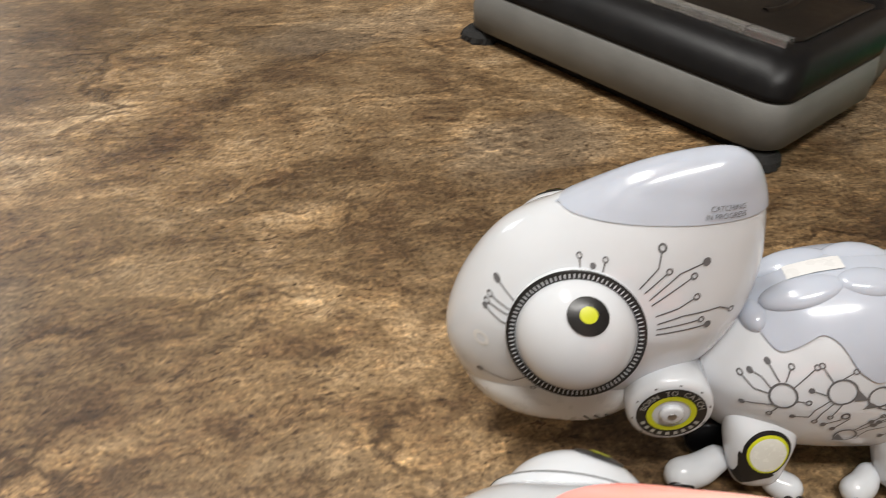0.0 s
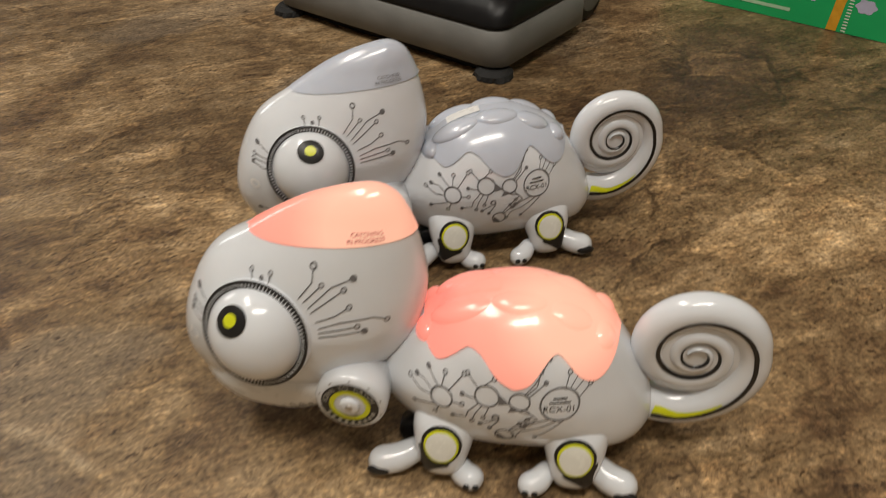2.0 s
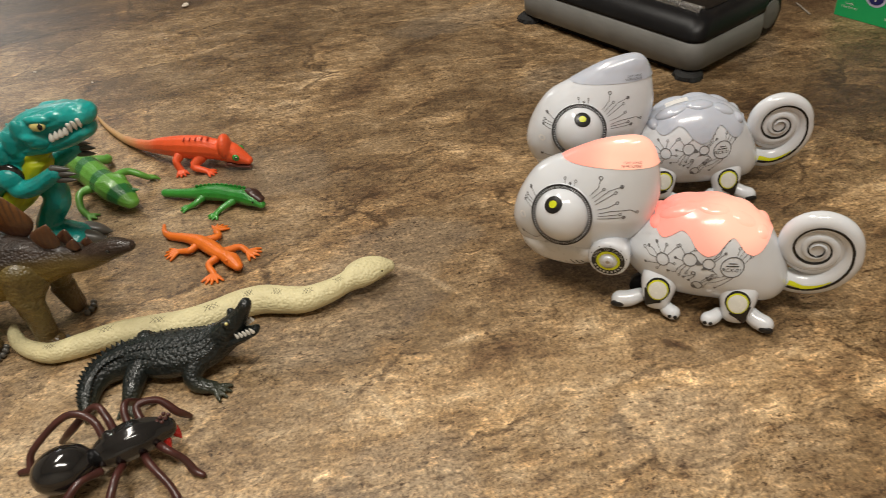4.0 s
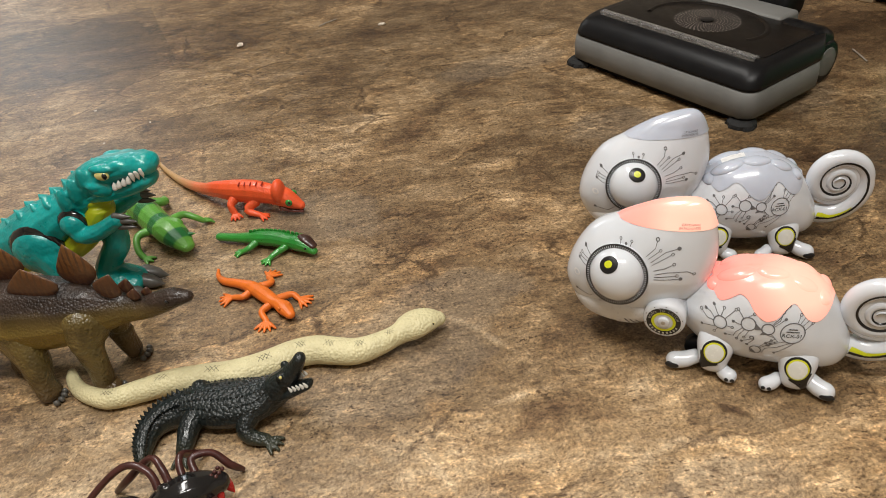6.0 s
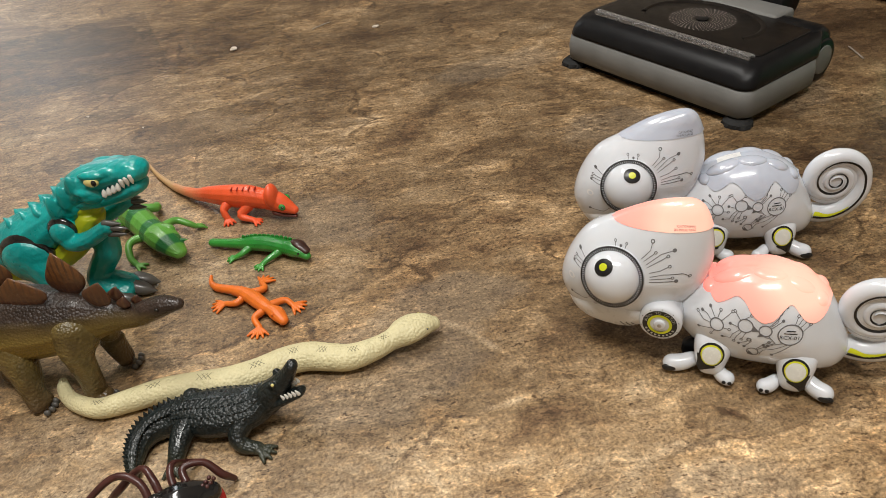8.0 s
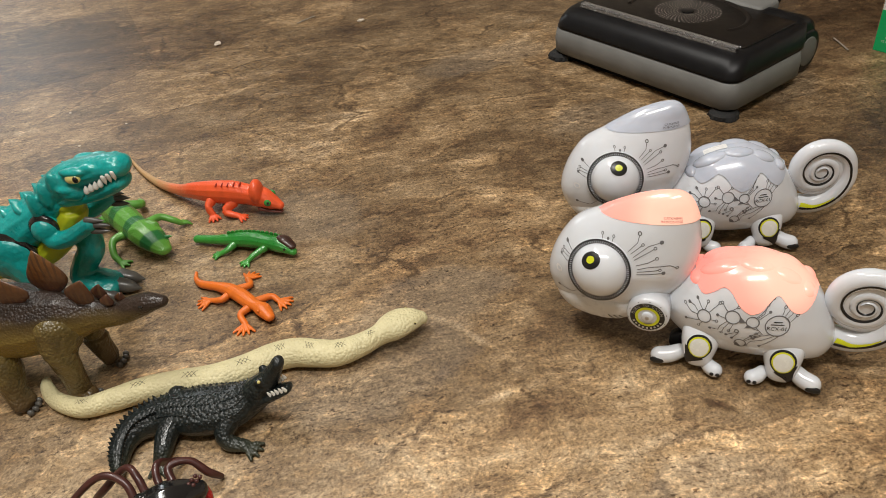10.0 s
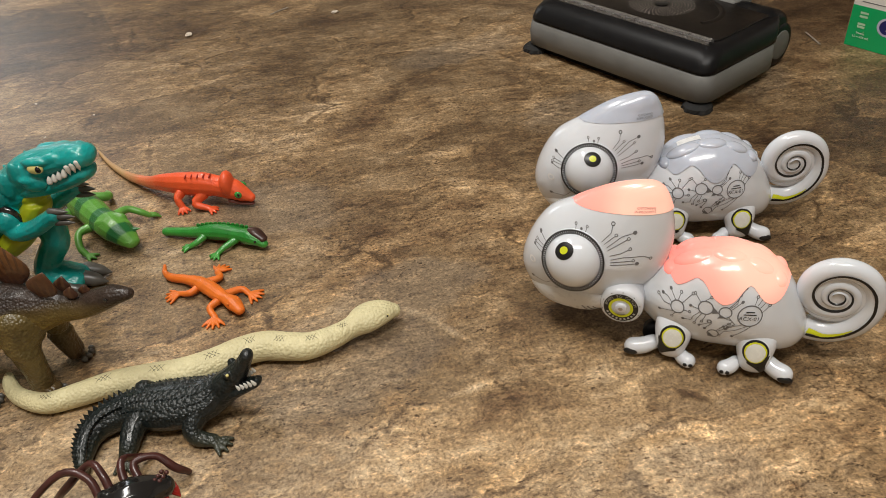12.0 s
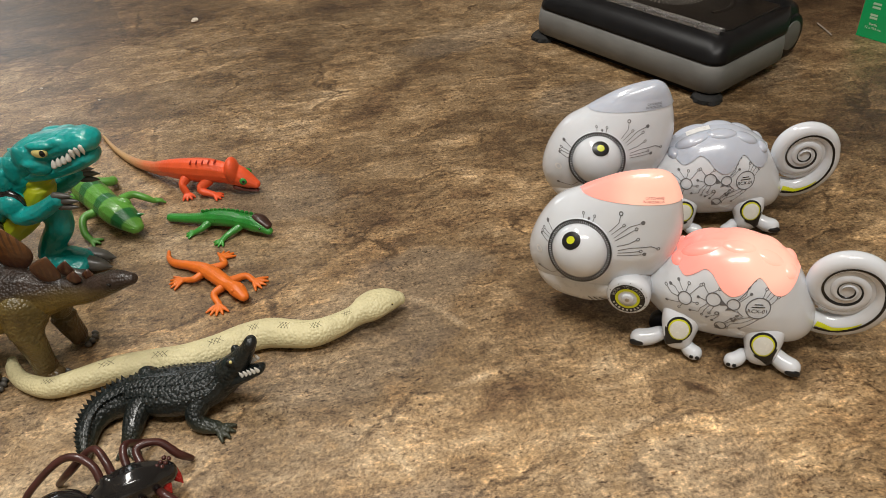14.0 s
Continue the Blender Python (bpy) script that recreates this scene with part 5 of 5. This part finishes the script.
def crocodile():
    t = Toy("toy_crocodile", -235, 25, "dark blue-black toy crocodile with open jaws")
    spine = [(-285, -22, 5, 4, 4), (-290, -7, 7, 8, 7), (-291, 7, 9, 10, 9), (-285, 19, 11, 12, 11), (-272, 28, 12.5, 15, 12.5), (-257, 32, 14.5, 19, 14), (-235, 33, 15.5, 23, 15), (-212, 35, 18, 20.5, 15), (-197, 38, 24, 15, 13), (-187, 38, 31, 12.5, 11)]
    body = t.limbs("body", [spine, [(-191, 38, 31, 12.5, 10.5), (-181, 38, 41, 10.5, 8.5), (-173, 38, 52, 7.5, 6), (-168, 38, 61, 6, 4.8)]], M_CROC, 0.8, [((-184, 31, 47), (3.5, 3, 3.5)), ((-184, 45, 47), (3.5, 3, 3.5))], None, "", 3)
    jaw = t.limbs("lower_jaw", [[(-192, 37, 25, 11, 8), (-178, 34, 32, 9.5, 5), (-163, 31, 41, 6.5, 3.2)]], M_CROC, 0.7)
    for k in range(5):
        f = k / 4
        t.spike("tooth", (-176 + 13 * f, 27.5 - 1.5 * f, 36.5 + 7 * f), (-178 + 13 * f, 27 - 1.5 * f, 41 + 7 * f), 1.4, M_TOOTH, jaw)
        t.spike("tooth", (-176 + 10 * f, 40 - 1.5 * f, 35 + 9 * f), (-178 + 10 * f, 40 - 1.5 * f, 39 + 9 * f), 1.2, M_TOOTH, jaw)
    for pts, yaw in (([(-211, 23, 17, 9, 10), (-214, 13, 11, 7.5, 8), (-209, 8, 6.5, 6.5, 6), (-197, 7, 4.5, 5.5, 4)], -20), ([(-254, 25, 15, 10, 11), (-258, 12, 12, 8.5, 9), (-258, -1, 7.5, 7, 7), (-259, -8, 4, 5.5, 4)], -70),
                     ([(-213, 46, 20, 8, 9), (-210, 58, 10, 6, 6), (-202, 62, 4, 5, 4)], 30), ([(-258, 42, 18, 9, 11), (-262, 54, 10, 7, 7), (-262, 60, 4, 5, 4)], 80)):
        x, y, z = pts[-1][:3]
        t.limbs("leg", [pts] + foot(x, y, z, yaw, 13, 2.2, 26, 4), M_CROC, 0.7)
    # keeled scutes in rows down the back and tail
    line = smooth_line(spine, 9)
    bm = bmesh.new()
    for k in range(2, len(line) - 4, 2):
        p, q = line[k], line[k + 1]
        d = Vector((q[0] - p[0], q[1] - p[1], q[2] - p[2])).normalized()
        side = d.cross(Vector((0, 0, 1))).normalized()
        up = side.cross(d)
        tail = k < 40
        for a in ((-28, 28) if tail else (-66, -44, -22, 0, 22, 44, 66)):
            ca, sa = math.cos(math.radians(a)), math.sin(math.radians(a))
            nrm = up * ca + side * sa
            c = Vector(p[:3]) + up * p[4] * ca * 0.97 + side * p[3] * sa * 0.97
            h, w, l = (4.6, 1.7, 2.8) if tail else (1.6, 1.9, 2.3)
            base = [c - d * l, c + side.cross(nrm).cross(nrm).normalized() * w, c + d * l, c - side.cross(nrm).cross(nrm).normalized() * w]
            tip = bm.verts.new((c + nrm * h - d * 0.6) * 0.001)
            vs = [bm.verts.new((b - nrm * 0.8) * 0.001) for b in base]
            for i in range(4):
                bm.faces.new((vs[i], vs[(i + 1) % 4], tip))
    t.add("scute_field", bm, M_CROC, body, 0, "rows of raised scutes", False)["kind"] = "stuff"
    t.bead("eye", (-183, 29.5, 49), 1.3, M_EYE, body)


def snake():
    t = Toy("toy_snake", -220, 85, "cream rubber toy snake stretched across the floor")
    pts = [(-389, 74, 5, 3.5, 3.5), (-383, 65, 6, 5, 5), (-372, 54, 6, 6, 6), (-357, 46, 7, 7, 7), (-338, 42, 8, 8, 8), (-316, 50, 9, 9, 9), (-292, 60, 10, 10, 9.5), (-266, 65, 10.5, 11, 10.5), (-240, 69, 11, 12, 11), (-216, 80, 11, 12, 11), (-196, 93, 11, 12, 11),
           (-178, 99, 11, 12, 11), (-160, 98, 11, 11.5, 10.5), (-142, 98, 11, 11, 10), (-124, 106, 12, 9.5, 9), (-110, 117, 12.5, 8.5, 8.5), (-101, 124, 14, 12.5, 9.5), (-92, 131, 14.5, 13.5, 9), (-82, 136, 14, 10.5, 7.5), (-75, 139, 12.5, 6.5, 5)]
    pts = [(x, y, z + 0.6, 1.10 * w, 1.05 * h) for x, y, z, w, h in pts]
    bm = bmesh.new()
    tube(bm, pts, 8, 28)
    body = t.add("body", bm, M_SNAKE)
    line = smooth_line(pts, 10)
    for k in (40, 58, 74, 90, 104, 118, 132, 146):
        bm = bmesh.new()
        for u in (-1, 0, 1):
            for s in (-1, 1):
                rows = []
                for e in (-1, -0.3, 0.3, 1):
                    i = k + u * 1.3 + e * 1.0
                    p = line[int(i)] + (line[int(i) + 1] - line[int(i)]) * (i - int(i))
                    q = line[int(i) + 1] - line[int(i)]
                    d = Vector(q[:3]).normalized()
                    side = d.cross(Vector((0, 0, 1))).normalized()
                    a = math.radians(8 + s * e * 14)
                    for wv in (-0.022, 0.022):
                        aa = a + wv
                        rows.append(bm.verts.new((Vector(p[:3]) + side * (p[3] + 0.12) * math.sin(aa) + side.cross(d) * (p[4] + 0.12) * math.cos(aa)) * 0.001))
                for j in range(0, len(rows) - 2, 2):
                    bm.faces.new((rows[j], rows[j + 1], rows[j + 3], rows[j + 2]))
        t.add("marking", bm, M_MARK, body, 0, "dark cross-hatched marking", False)
    for c in ((-79.6, 126.6, 17.6), (-89, 145, 17.5)):
        eye = t.bead("eye", c, (2.0, 1.6, 1.8), M_EYE, body)
        t.bead("pupil", (c[0] + 0.6, c[1] + (-1 if c[1] < 135 else 1), c[2] + 0.4), 1.0, M_PUPIL, eye)


def red_chameleon():
    t = Toy("toy_chameleon", -290, 333, "red-orange rubber toy chameleon with a long tan tail")
    body = t.limbs("body", [[(-470, 455, 3, 1.5, 1.5), (-440, 420, 4, 3, 3), (-405, 388, 6, 4.5, 5), (-370, 362, 13, 6, 7), (-345, 345, 22, 8, 10), (-322, 337, 25, 10, 13), (-298, 334, 25, 11, 14), (-282, 333, 23, 10, 12), (-266, 331, 20, 10.5, 12), (-255, 329, 15, 9, 8.5), (-246, 327, 11, 5.5, 4.5)]],
                   M_RED, 0.7, [((-269, 329, 28), (7.5, 12, 14.5))], None, "", 3)
    t.limbs("lower_jaw", [[(-268, 329, 9, 7, 4), (-256, 328, 5.5, 5.5, 2.6), (-245, 326, 4.5, 3, 1.8)]], M_REDDARK, 0.6, label="dark open mouth")
    for pts, yaw in (([(-322, 330, 18, 5, 6), (-325, 324, 13, 4, 5), (-321, 321, 5, 3.6, 4)], -60), ([(-297, 328, 16, 5, 6), (-306, 321, 9, 4, 4.5), (-291, 319, 4, 3.6, 3)], -15),
                     ([(-322, 346, 18, 5, 6), (-326, 356, 11, 4, 4), (-321, 358, 4, 3.5, 3)], 50), ([(-297, 344, 16, 5, 6), (-296, 355, 10, 4, 4), (-287, 357, 4, 3.5, 3)], 30)):
        x, y, z = pts[-1][:3]
        t.limbs("leg", [pts] + foot(x, y, z, yaw, 9, 1.9, 30, 4), M_RED, 0.6, soften=2)
    for y in (320.5, 341):
        eye = t.bead("eye", (-257, y, 18.5), (4.0, 2.2, 4.0), M_GREENEYE, body, "green eye")
        t.bead("pupil", (-256, y + (-1.6 if y < 330 else 1.6), 19.3), 1.5, M_PUPIL, eye)
    for k in range(5):
        t.bead("back_stripe", (-312 + 6.5 * k, 330, 37.6), (0.9, 4.5, 1.2), M_REDSTRIPE, body)


def green_chameleon():
    t = Toy("toy_chameleon", -395, 285, "green striped rubber toy chameleon with splayed legs")
    body = t.limbs("body", [[(-520, 350, 8, 3, 3), (-480, 345, 12, 5, 6), (-450, 332, 18, 9, 11), (-425, 312, 21, 14, 16), (-404, 293, 21, 15, 16), (-386, 277, 20, 14, 14), (-371, 266, 20, 16, 13), (-357, 256, 16, 13, 9), (-347, 249, 12, 8, 5)]],
                   M_GREENHIDE, 0.8, [((-366, 272, 27), (9, 4, 6)), ((-378, 262, 26), (9, 5, 6))], None, "", 3)
    for a, b in (((-356, 262, 18), (-342, 262, 20)), ((-362, 250, 14), (-347, 243, 15))):
        t.spike("horn", a, b, 3.0, M_GREENHIDE, body)
    for pts, yaw in (([(-394, 276, 16, 5, 5.5), (-406, 262, 16, 4, 4), (-402, 248, 8, 3.6, 4), (-394, 242, 3, 3.2, 2.6)], -20), ([(-380, 289, 18, 5, 5), (-371, 302, 17, 4, 4), (-358, 303, 12, 3.6, 3.6), (-352, 305, 7, 3, 3)], 60),
                     ([(-432, 304, 15, 5, 6), (-446, 297, 10, 4, 4), (-452, 291, 3, 3, 2.6)], 200), ([(-425, 325, 18, 5, 6), (-407, 335, 13, 4.5, 5), (-413, 347, 9, 3.6, 3.6)], 140)):
        x, y, z = pts[-1][:3]
        t.limbs("leg", [pts] + foot(x, y, max(3, z - 1), yaw, 11, 2.0, 34, 3), M_GREENPLAIN, 0.6, soften=2)
    eye = t.bead("eye", (-372, 255.5, 20), (3.2, 2.2, 3.0), M_GREENHIDE, body)
    t.bead("pupil", (-372, 253.6, 20.5), 1.2, M_TOOTH, eye)


def green_lizard():
    t = Toy("toy_lizard", -265, 262, "small bright green toy lizard with a brown head")
    body = t.limbs("body", [[(-323, 275, 6, 4.5, 4.5), (-305, 272, 7, 5, 5), (-290, 270, 8, 6.5, 6), (-276, 268, 10, 9, 8), (-258, 265, 11, 10, 8.5), (-240, 259, 10.5, 8, 7.5), (-230, 255, 11, 9, 8), (-221, 251, 10, 7.5, 6), (-214, 247, 7, 4.5, 3.5)]], M_GREENLIZ, 0.6, (), None, "", 2)
    t.limbs("head_cap", [[(-229, 258, 17, 5, 3), (-222, 254, 17, 6, 3), (-214, 249, 12, 4.5, 2.6)]], M_HEADCAP, 0.5, label="brown head cap")
    for pts, yaw in (([(-279, 261, 8, 4, 4), (-285, 254, 6, 3.2, 3), (-292, 252, 3, 3, 2.4)], 190), ([(-245, 254, 8, 4, 4), (-254, 245, 6, 3.2, 3), (-260, 239, 3, 3, 2.4)], -120),
                     ([(-274, 276, 9, 4, 4), (-280, 284, 7, 3.2, 3), (-286, 287, 3, 3, 2.4)], 160), ([(-243, 266, 9, 4, 4), (-236, 273, 6, 3.2, 3), (-240, 278, 3, 3, 2.4)], 120)):
        x, y, z = pts[-1][:3]
        t.limbs("leg", [pts] + foot(x, y, z, yaw, 8, 1.7, 34, 4), M_GREENLIZ, 0.55, soften=2)
    for k in range(12):
        t.bead("back_crest", (-285 + 4.6 * k, 269.4 - 0.25 * k - (0.02 * k * k), 16.5 + 2.4 * math.sin(math.pi * k / 11)), (2.2, 1.2, 2.4), M_GREENLIZ, body)
    t.bead("eye", (-222, 244.5, 12), 1.2, M_PUPIL, body)


def orange_gecko():
    t = Toy("toy_gecko", -252, 182, "orange rubber toy gecko with spread toes")
    body = t.limbs("body", [[(-306, 219, 5, 1.6, 1.6), (-303, 210, 4, 2.6, 2.6), (-294, 201, 5, 4, 4), (-278, 196, 6, 4.6, 4.6), (-263, 189, 7.5, 6.5, 6), (-250, 180, 8, 7.5, 6.5), (-238, 170, 8, 7, 6), (-230, 164, 8, 5.5, 5), (-222, 158, 8.5, 7.5, 6), (-214, 150, 6.5, 5, 4)]], M_GECKO, 0.6, (), None, "", 2)
    for pts, yaw in (([(-262, 184, 6, 4, 4), (-268, 177, 5, 3.2, 3.2), (-279, 179, 3, 3, 2.2)], 200), ([(-256, 191, 6, 4, 4), (-246, 199, 5, 3.2, 3.2), (-252, 210, 3, 3, 2.2)], 75),
                     ([(-233, 173, 6, 4, 4), (-221, 181, 5, 3.2, 3.2), (-213, 177, 3, 3, 2.2)], -20), ([(-238, 164, 6, 4, 4), (-243, 155, 5, 3.2, 3.2), (-236, 145, 3, 3, 2.2)], -85)):
        x, y, z = pts[-1][:3]
        t.limbs("leg", [pts] + foot(x, y, z, yaw, 13, 1.7, 24, 5), M_GECKO, 0.55, soften=1)
    for c in ((-224, 152, 12), (-217, 159, 12)):
        t.bead("eye", c, 1.4, M_GECKO, body)


def spider():
    t = Toy("toy_spider", -245, -62, "shiny black toy spider with red fangs")
    bm = bmesh.new()
    ball(bm, (-0.272, -0.079, 0.021), (0.021, 0.0165, 0.0155), Matrix.Rotation(math.radians(30), 3, "Z"), 36, 22)
    t.add("abdomen", bm, M_SPIDER)
    thorax = t.limbs("thorax", [[(-256, -68, 17, 7, 7), (-247, -63, 20, 13.5, 10), (-233, -55, 22, 15, 12), (-221, -48, 21, 12, 10), (-214, -44, 20, 8, 8)]], M_SPIDER, 0.8, [((-246, -58, 29), (5.5, 4.5, 4))])
    for a, b in (((-215, -48, 17), (-210, -52, 9)), ((-211, -41, 17), (-205, -44, 9))):
        t.spike("fang", a, b, 4.0, M_FANG, thorax)
    for k in range(6):
        t.bead("eye", (-217 + 3.2 * (k % 2) + 1.2 * (k // 2), -45.5 + 3.4 * (k // 2), 28.6 - 0.9 * (k % 2)), 1.6, M_SPLEG, thorax)
    for pts in ([(-251, -58, 17), (-262, -46, 31), (-282, -44, 33), (-306, -58, 14), (-308, -66, 4), (-315, -68, 2)],
                [(-246, -52, 17), (-254, -42, 29), (-266, -34, 31), (-284, -42, 16), (-296, -42, 3)],
                [(-238, -46, 17), (-246, -34, 24), (-247, -26, 26), (-247, -14, 12), (-240, -4, 2)],
                [(-229, -42, 17), (-238, -30, 26), (-226, -22, 24), (-214, -24, 14), (-208, -20, 4)],
                [(-217, -54, 15), (-208, -62, 20), (-197, -64, 12), (-190, -68, 4), (-184, -70, 2)],
                [(-223, -64, 15), (-215, -74, 20), (-199, -86, 12), (-189, -97, 3), (-184, -99, 2)],
                [(-236, -72, 15), (-234, -86, 20), (-235, -104, 12), (-236, -116, 2)],
                [(-250, -77, 15), (-258, -90, 20), (-268, -108, 10), (-274, -118, 2)]):
        n = len(pts)
        t.limbs("leg", [[(*p, 3.0 - 0.9 * k / n + (0.6 if k == n - 2 else 0), 3.0 - 0.9 * k / n + (0.6 if k == n - 2 else 0)) for k, p in enumerate(pts)]], M_SPLEG, 0)


M_HEADCAP = material("brown_cap", (0.050, 0.020, 0.014), 0.35, coat=0.2, vary=0.3, scale=150)
tyrannosaur()
stegosaur()
crocodile()
snake()
red_chameleon()
green_chameleon()
green_lizard()
orange_gecko()
spider()


# ---- cardboard box at the back and litter on the floor ----
def cardboard_box():
    root = empty("cardboard_box", None, "plain brown cardboard box standing on the floor", "box")
    bm = bmesh.new()
    box_mesh(bm, 0, 0.40, 0, 0.30, 0.008, 0.24, 0.002, 2)
    part("body", bm, M_CARD, root)
    bm = bmesh.new()
    box_mesh(bm, -0.004, 0.085, -0.006, 0.02, 0.0, 0.022, 0.002, 2)
    part("base_strip", bm, M_CARDPALE, root, "pale card edge")
    root.matrix_world = pose(0.490, 0.978, 0, 0, 0, -43)


M_CARDPALE = material("pale_card", (0.42, 0.31, 0.19), 0.7, vary=0.12, scale=40, bump=0.2, bump_scale=300)
cardboard_box()
M_CRUMB = material("pale_crumb", (0.7, 0.62, 0.52), 0.7, vary=0.2, scale=300)


def crumb(x, y, r):
    rnd = random.Random(int(1000 * x) * 31 + int(1000 * y))
    bm = bmesh.new()
    bmesh.ops.create_icosphere(bm, subdivisions=2, radius=1)
    for v in bm.verts:
        v.co = Vector((v.co.x * r * 1.5, v.co.y * r, v.co.z * r * 0.5)) * rnd.uniform(0.75, 1.2)
        v.co.z += 0.45 * r
    ob = finish("crumb", bm, M_CRUMB, None, False)
    ob.matrix_world = pose(x, y, 0, 0, 0, rnd.uniform(0, 180))
    tagged(ob, "tiny pale crumb lying on the vinyl floor", "crumb", "crumbs on the floor")


for x, y, r in ((-0.475, 0.833, 0.0052), (-0.247, 0.907, 0.0042), (-0.62, 0.60, 0.0018), (-0.52, 0.56, 0.0014), (-0.56, 0.50, 0.0016), (-0.70, 0.45, 0.0015)):
    crumb(x, y, r)


def plastic_shred(x, y, yaw, length):
    bm = bmesh.new()
    rows = []
    for k in range(9):
        f = k / 8 - 0.5
        rows.append([bm.verts.new((f * length, 0.0013 * w + 0.004 * f * f, 0.0008 + 0.0012 * math.cos(3 * f) + 0.0006 * u)) for w, u in ((-1, 0), (1, 0), (1, 1), (-1, 1))])
    for a, c in zip(rows, rows[1:]):
        for k in range(4):
            bm.faces.new((a[k], a[(k + 1) % 4], c[(k + 1) % 4], c[k]))
    bm.faces.new(rows[0])
    bm.faces.new(rows[-1][::-1])
    ob = finish("plastic_shred", bm, M_SHRED, None, False)
    ob.matrix_world = pose(x, y, 0, 0, 0, yaw)
    tagged(ob, "thin pale shred of plastic on the floor", "litter", "shreds on the floor")


M_SHRED = material("pale_shred", (0.27, 0.24, 0.20), 0.35, vary=0.2, scale=200)
plastic_shred(0.462, 0.712, -84, 0.045)
plastic_shred(-0.345, 0.925, 52, 0.040)


# ---- room ----
def slab(name, x0, x1, y0, y1, z0, z1, mat, label):
    bm = bmesh.new()
    box_mesh(bm, x0, x1, y0, y1, z0, z1)
    return tagged(finish(name, bm, mat, None, False), label, "", "", "structure")


ROOM = (-3.1, 2.6, -2.3, 3.4, 2.45)
slab("wall_south", ROOM[0], ROOM[1], ROOM[2] - 0.12, ROOM[2], -0.05, ROOM[4], M_WALL, "plain beige painted wall")
slab("wall_north", -2.0, ROOM[1], ROOM[3], ROOM[3] + 0.12, -0.05, ROOM[4], M_WALL, "plain beige painted wall")
slab("wall_north_corner", ROOM[0], -3.08, ROOM[3], ROOM[3] + 0.12, -0.05, ROOM[4], M_WALL, "plain beige painted wall")
slab("wall_north_low", -3.08, -2.0, ROOM[3], ROOM[3] + 0.12, -0.05, 0.80, M_WALL, "plain beige painted wall")
slab("wall_north_high", -3.08, -2.0, ROOM[3], ROOM[3] + 0.12, 2.10, ROOM[4], M_WALL, "plain beige painted wall")
# unseen backing slab, added only to close the window opening
slab("wall_north_back", -3.2, -1.9, ROOM[3] + 0.121, ROOM[3] + 0.14, 0.70, 2.2, M_CEIL, "plain pale slab added behind the window opening")
slab("wall_east", ROOM[1], ROOM[1] + 0.12, ROOM[2] - 0.12, ROOM[3] + 0.12, -0.05, ROOM[4], M_WALL, "plain beige painted wall")
slab("wall_west", ROOM[0] - 0.12, ROOM[0], ROOM[2] - 0.12, ROOM[3] + 0.12, -0.05, ROOM[4], M_WALL, "plain beige painted wall")
slab("ceiling", ROOM[0] - 0.12, ROOM[1] + 0.12, ROOM[2] - 0.12, ROOM[3] + 0.12, ROOM[4], ROOM[4] + 0.1, M_CEIL, "plain white ceiling")
floor = slab("floor", ROOM[0] - 0.12, ROOM[1] + 0.12, ROOM[2] - 0.12, ROOM[3] + 0.12, -0.06, -0.0045, M_FLOOR, "brown and tan slate-look vinyl tile floor")


def floor_tiles():
    """Vinyl tiles of 305 x 610 mm laid at thirty degrees to the room, rows shifted against each other."""
    L, W, V0 = 0.610, 0.3085, 0.0395
    bm = bmesh.new()
    box_mesh(bm, -L / 2 + 0.00003, L / 2 - 0.00003, -W / 2 + 0.00003, W / 2 - 0.00003, -0.004, 0.0, 0.00012, 1)
    me = bpy.data.meshes.new("tile")
    bm.to_mesh(me)
    bm.free()
    me.materials.append(M_FLOOR)
    turn = Matrix.Rotation(math.radians(30), 4, "Z")
    rnd = random.Random(11)
    # lighter and darker tiles of the print, by row and place in the row
    TONES = {(3, -1): 0.62, (3, 0): 0.85, (2, -1): 0.83, (2, -2): 0.9, (-1, 0): 1.22, (-1, -1): 1.15, (-2, 0): 1.25, (-1, 1): 1.1, (0, 0): 0.82, (0, -1): 0.98, (0, -2): 1.15, (1, -1): 1.0, (1, -2): 1.1, (1, 0): 0.88, (1, 1): 0.80, (2, 0): 0.80, (2, 1): 0.80}
    for row in range(-12, 13):
        start = {0: 0.22, 1: -0.12, 2: 0.10, 3: -0.10, -1: -0.056}.get(row, 0.217 * row % L)
        for col in range(-8, 9):
            c = turn @ Vector((start + (col + 0.5) * L, V0 + (row + 0.5) * W, 0))
            if ROOM[0] + 0.35 < c.x < ROOM[1] - 0.35 and ROOM[2] + 0.35 < c.y < ROOM[3] - 0.35:
                tile = new("tile", me)
                tone = TONES.get((row, col), 0.90 + 0.22 * rnd.random())
                tile.color = (tone, tone, tone, 1)
                tile.parent = floor
                tile.matrix_basis = Matrix.Translation(c) @ turn @ (Matrix.Rotation(math.pi, 4, "Z") if (row + col) % 2 else Matrix())


floor_tiles()
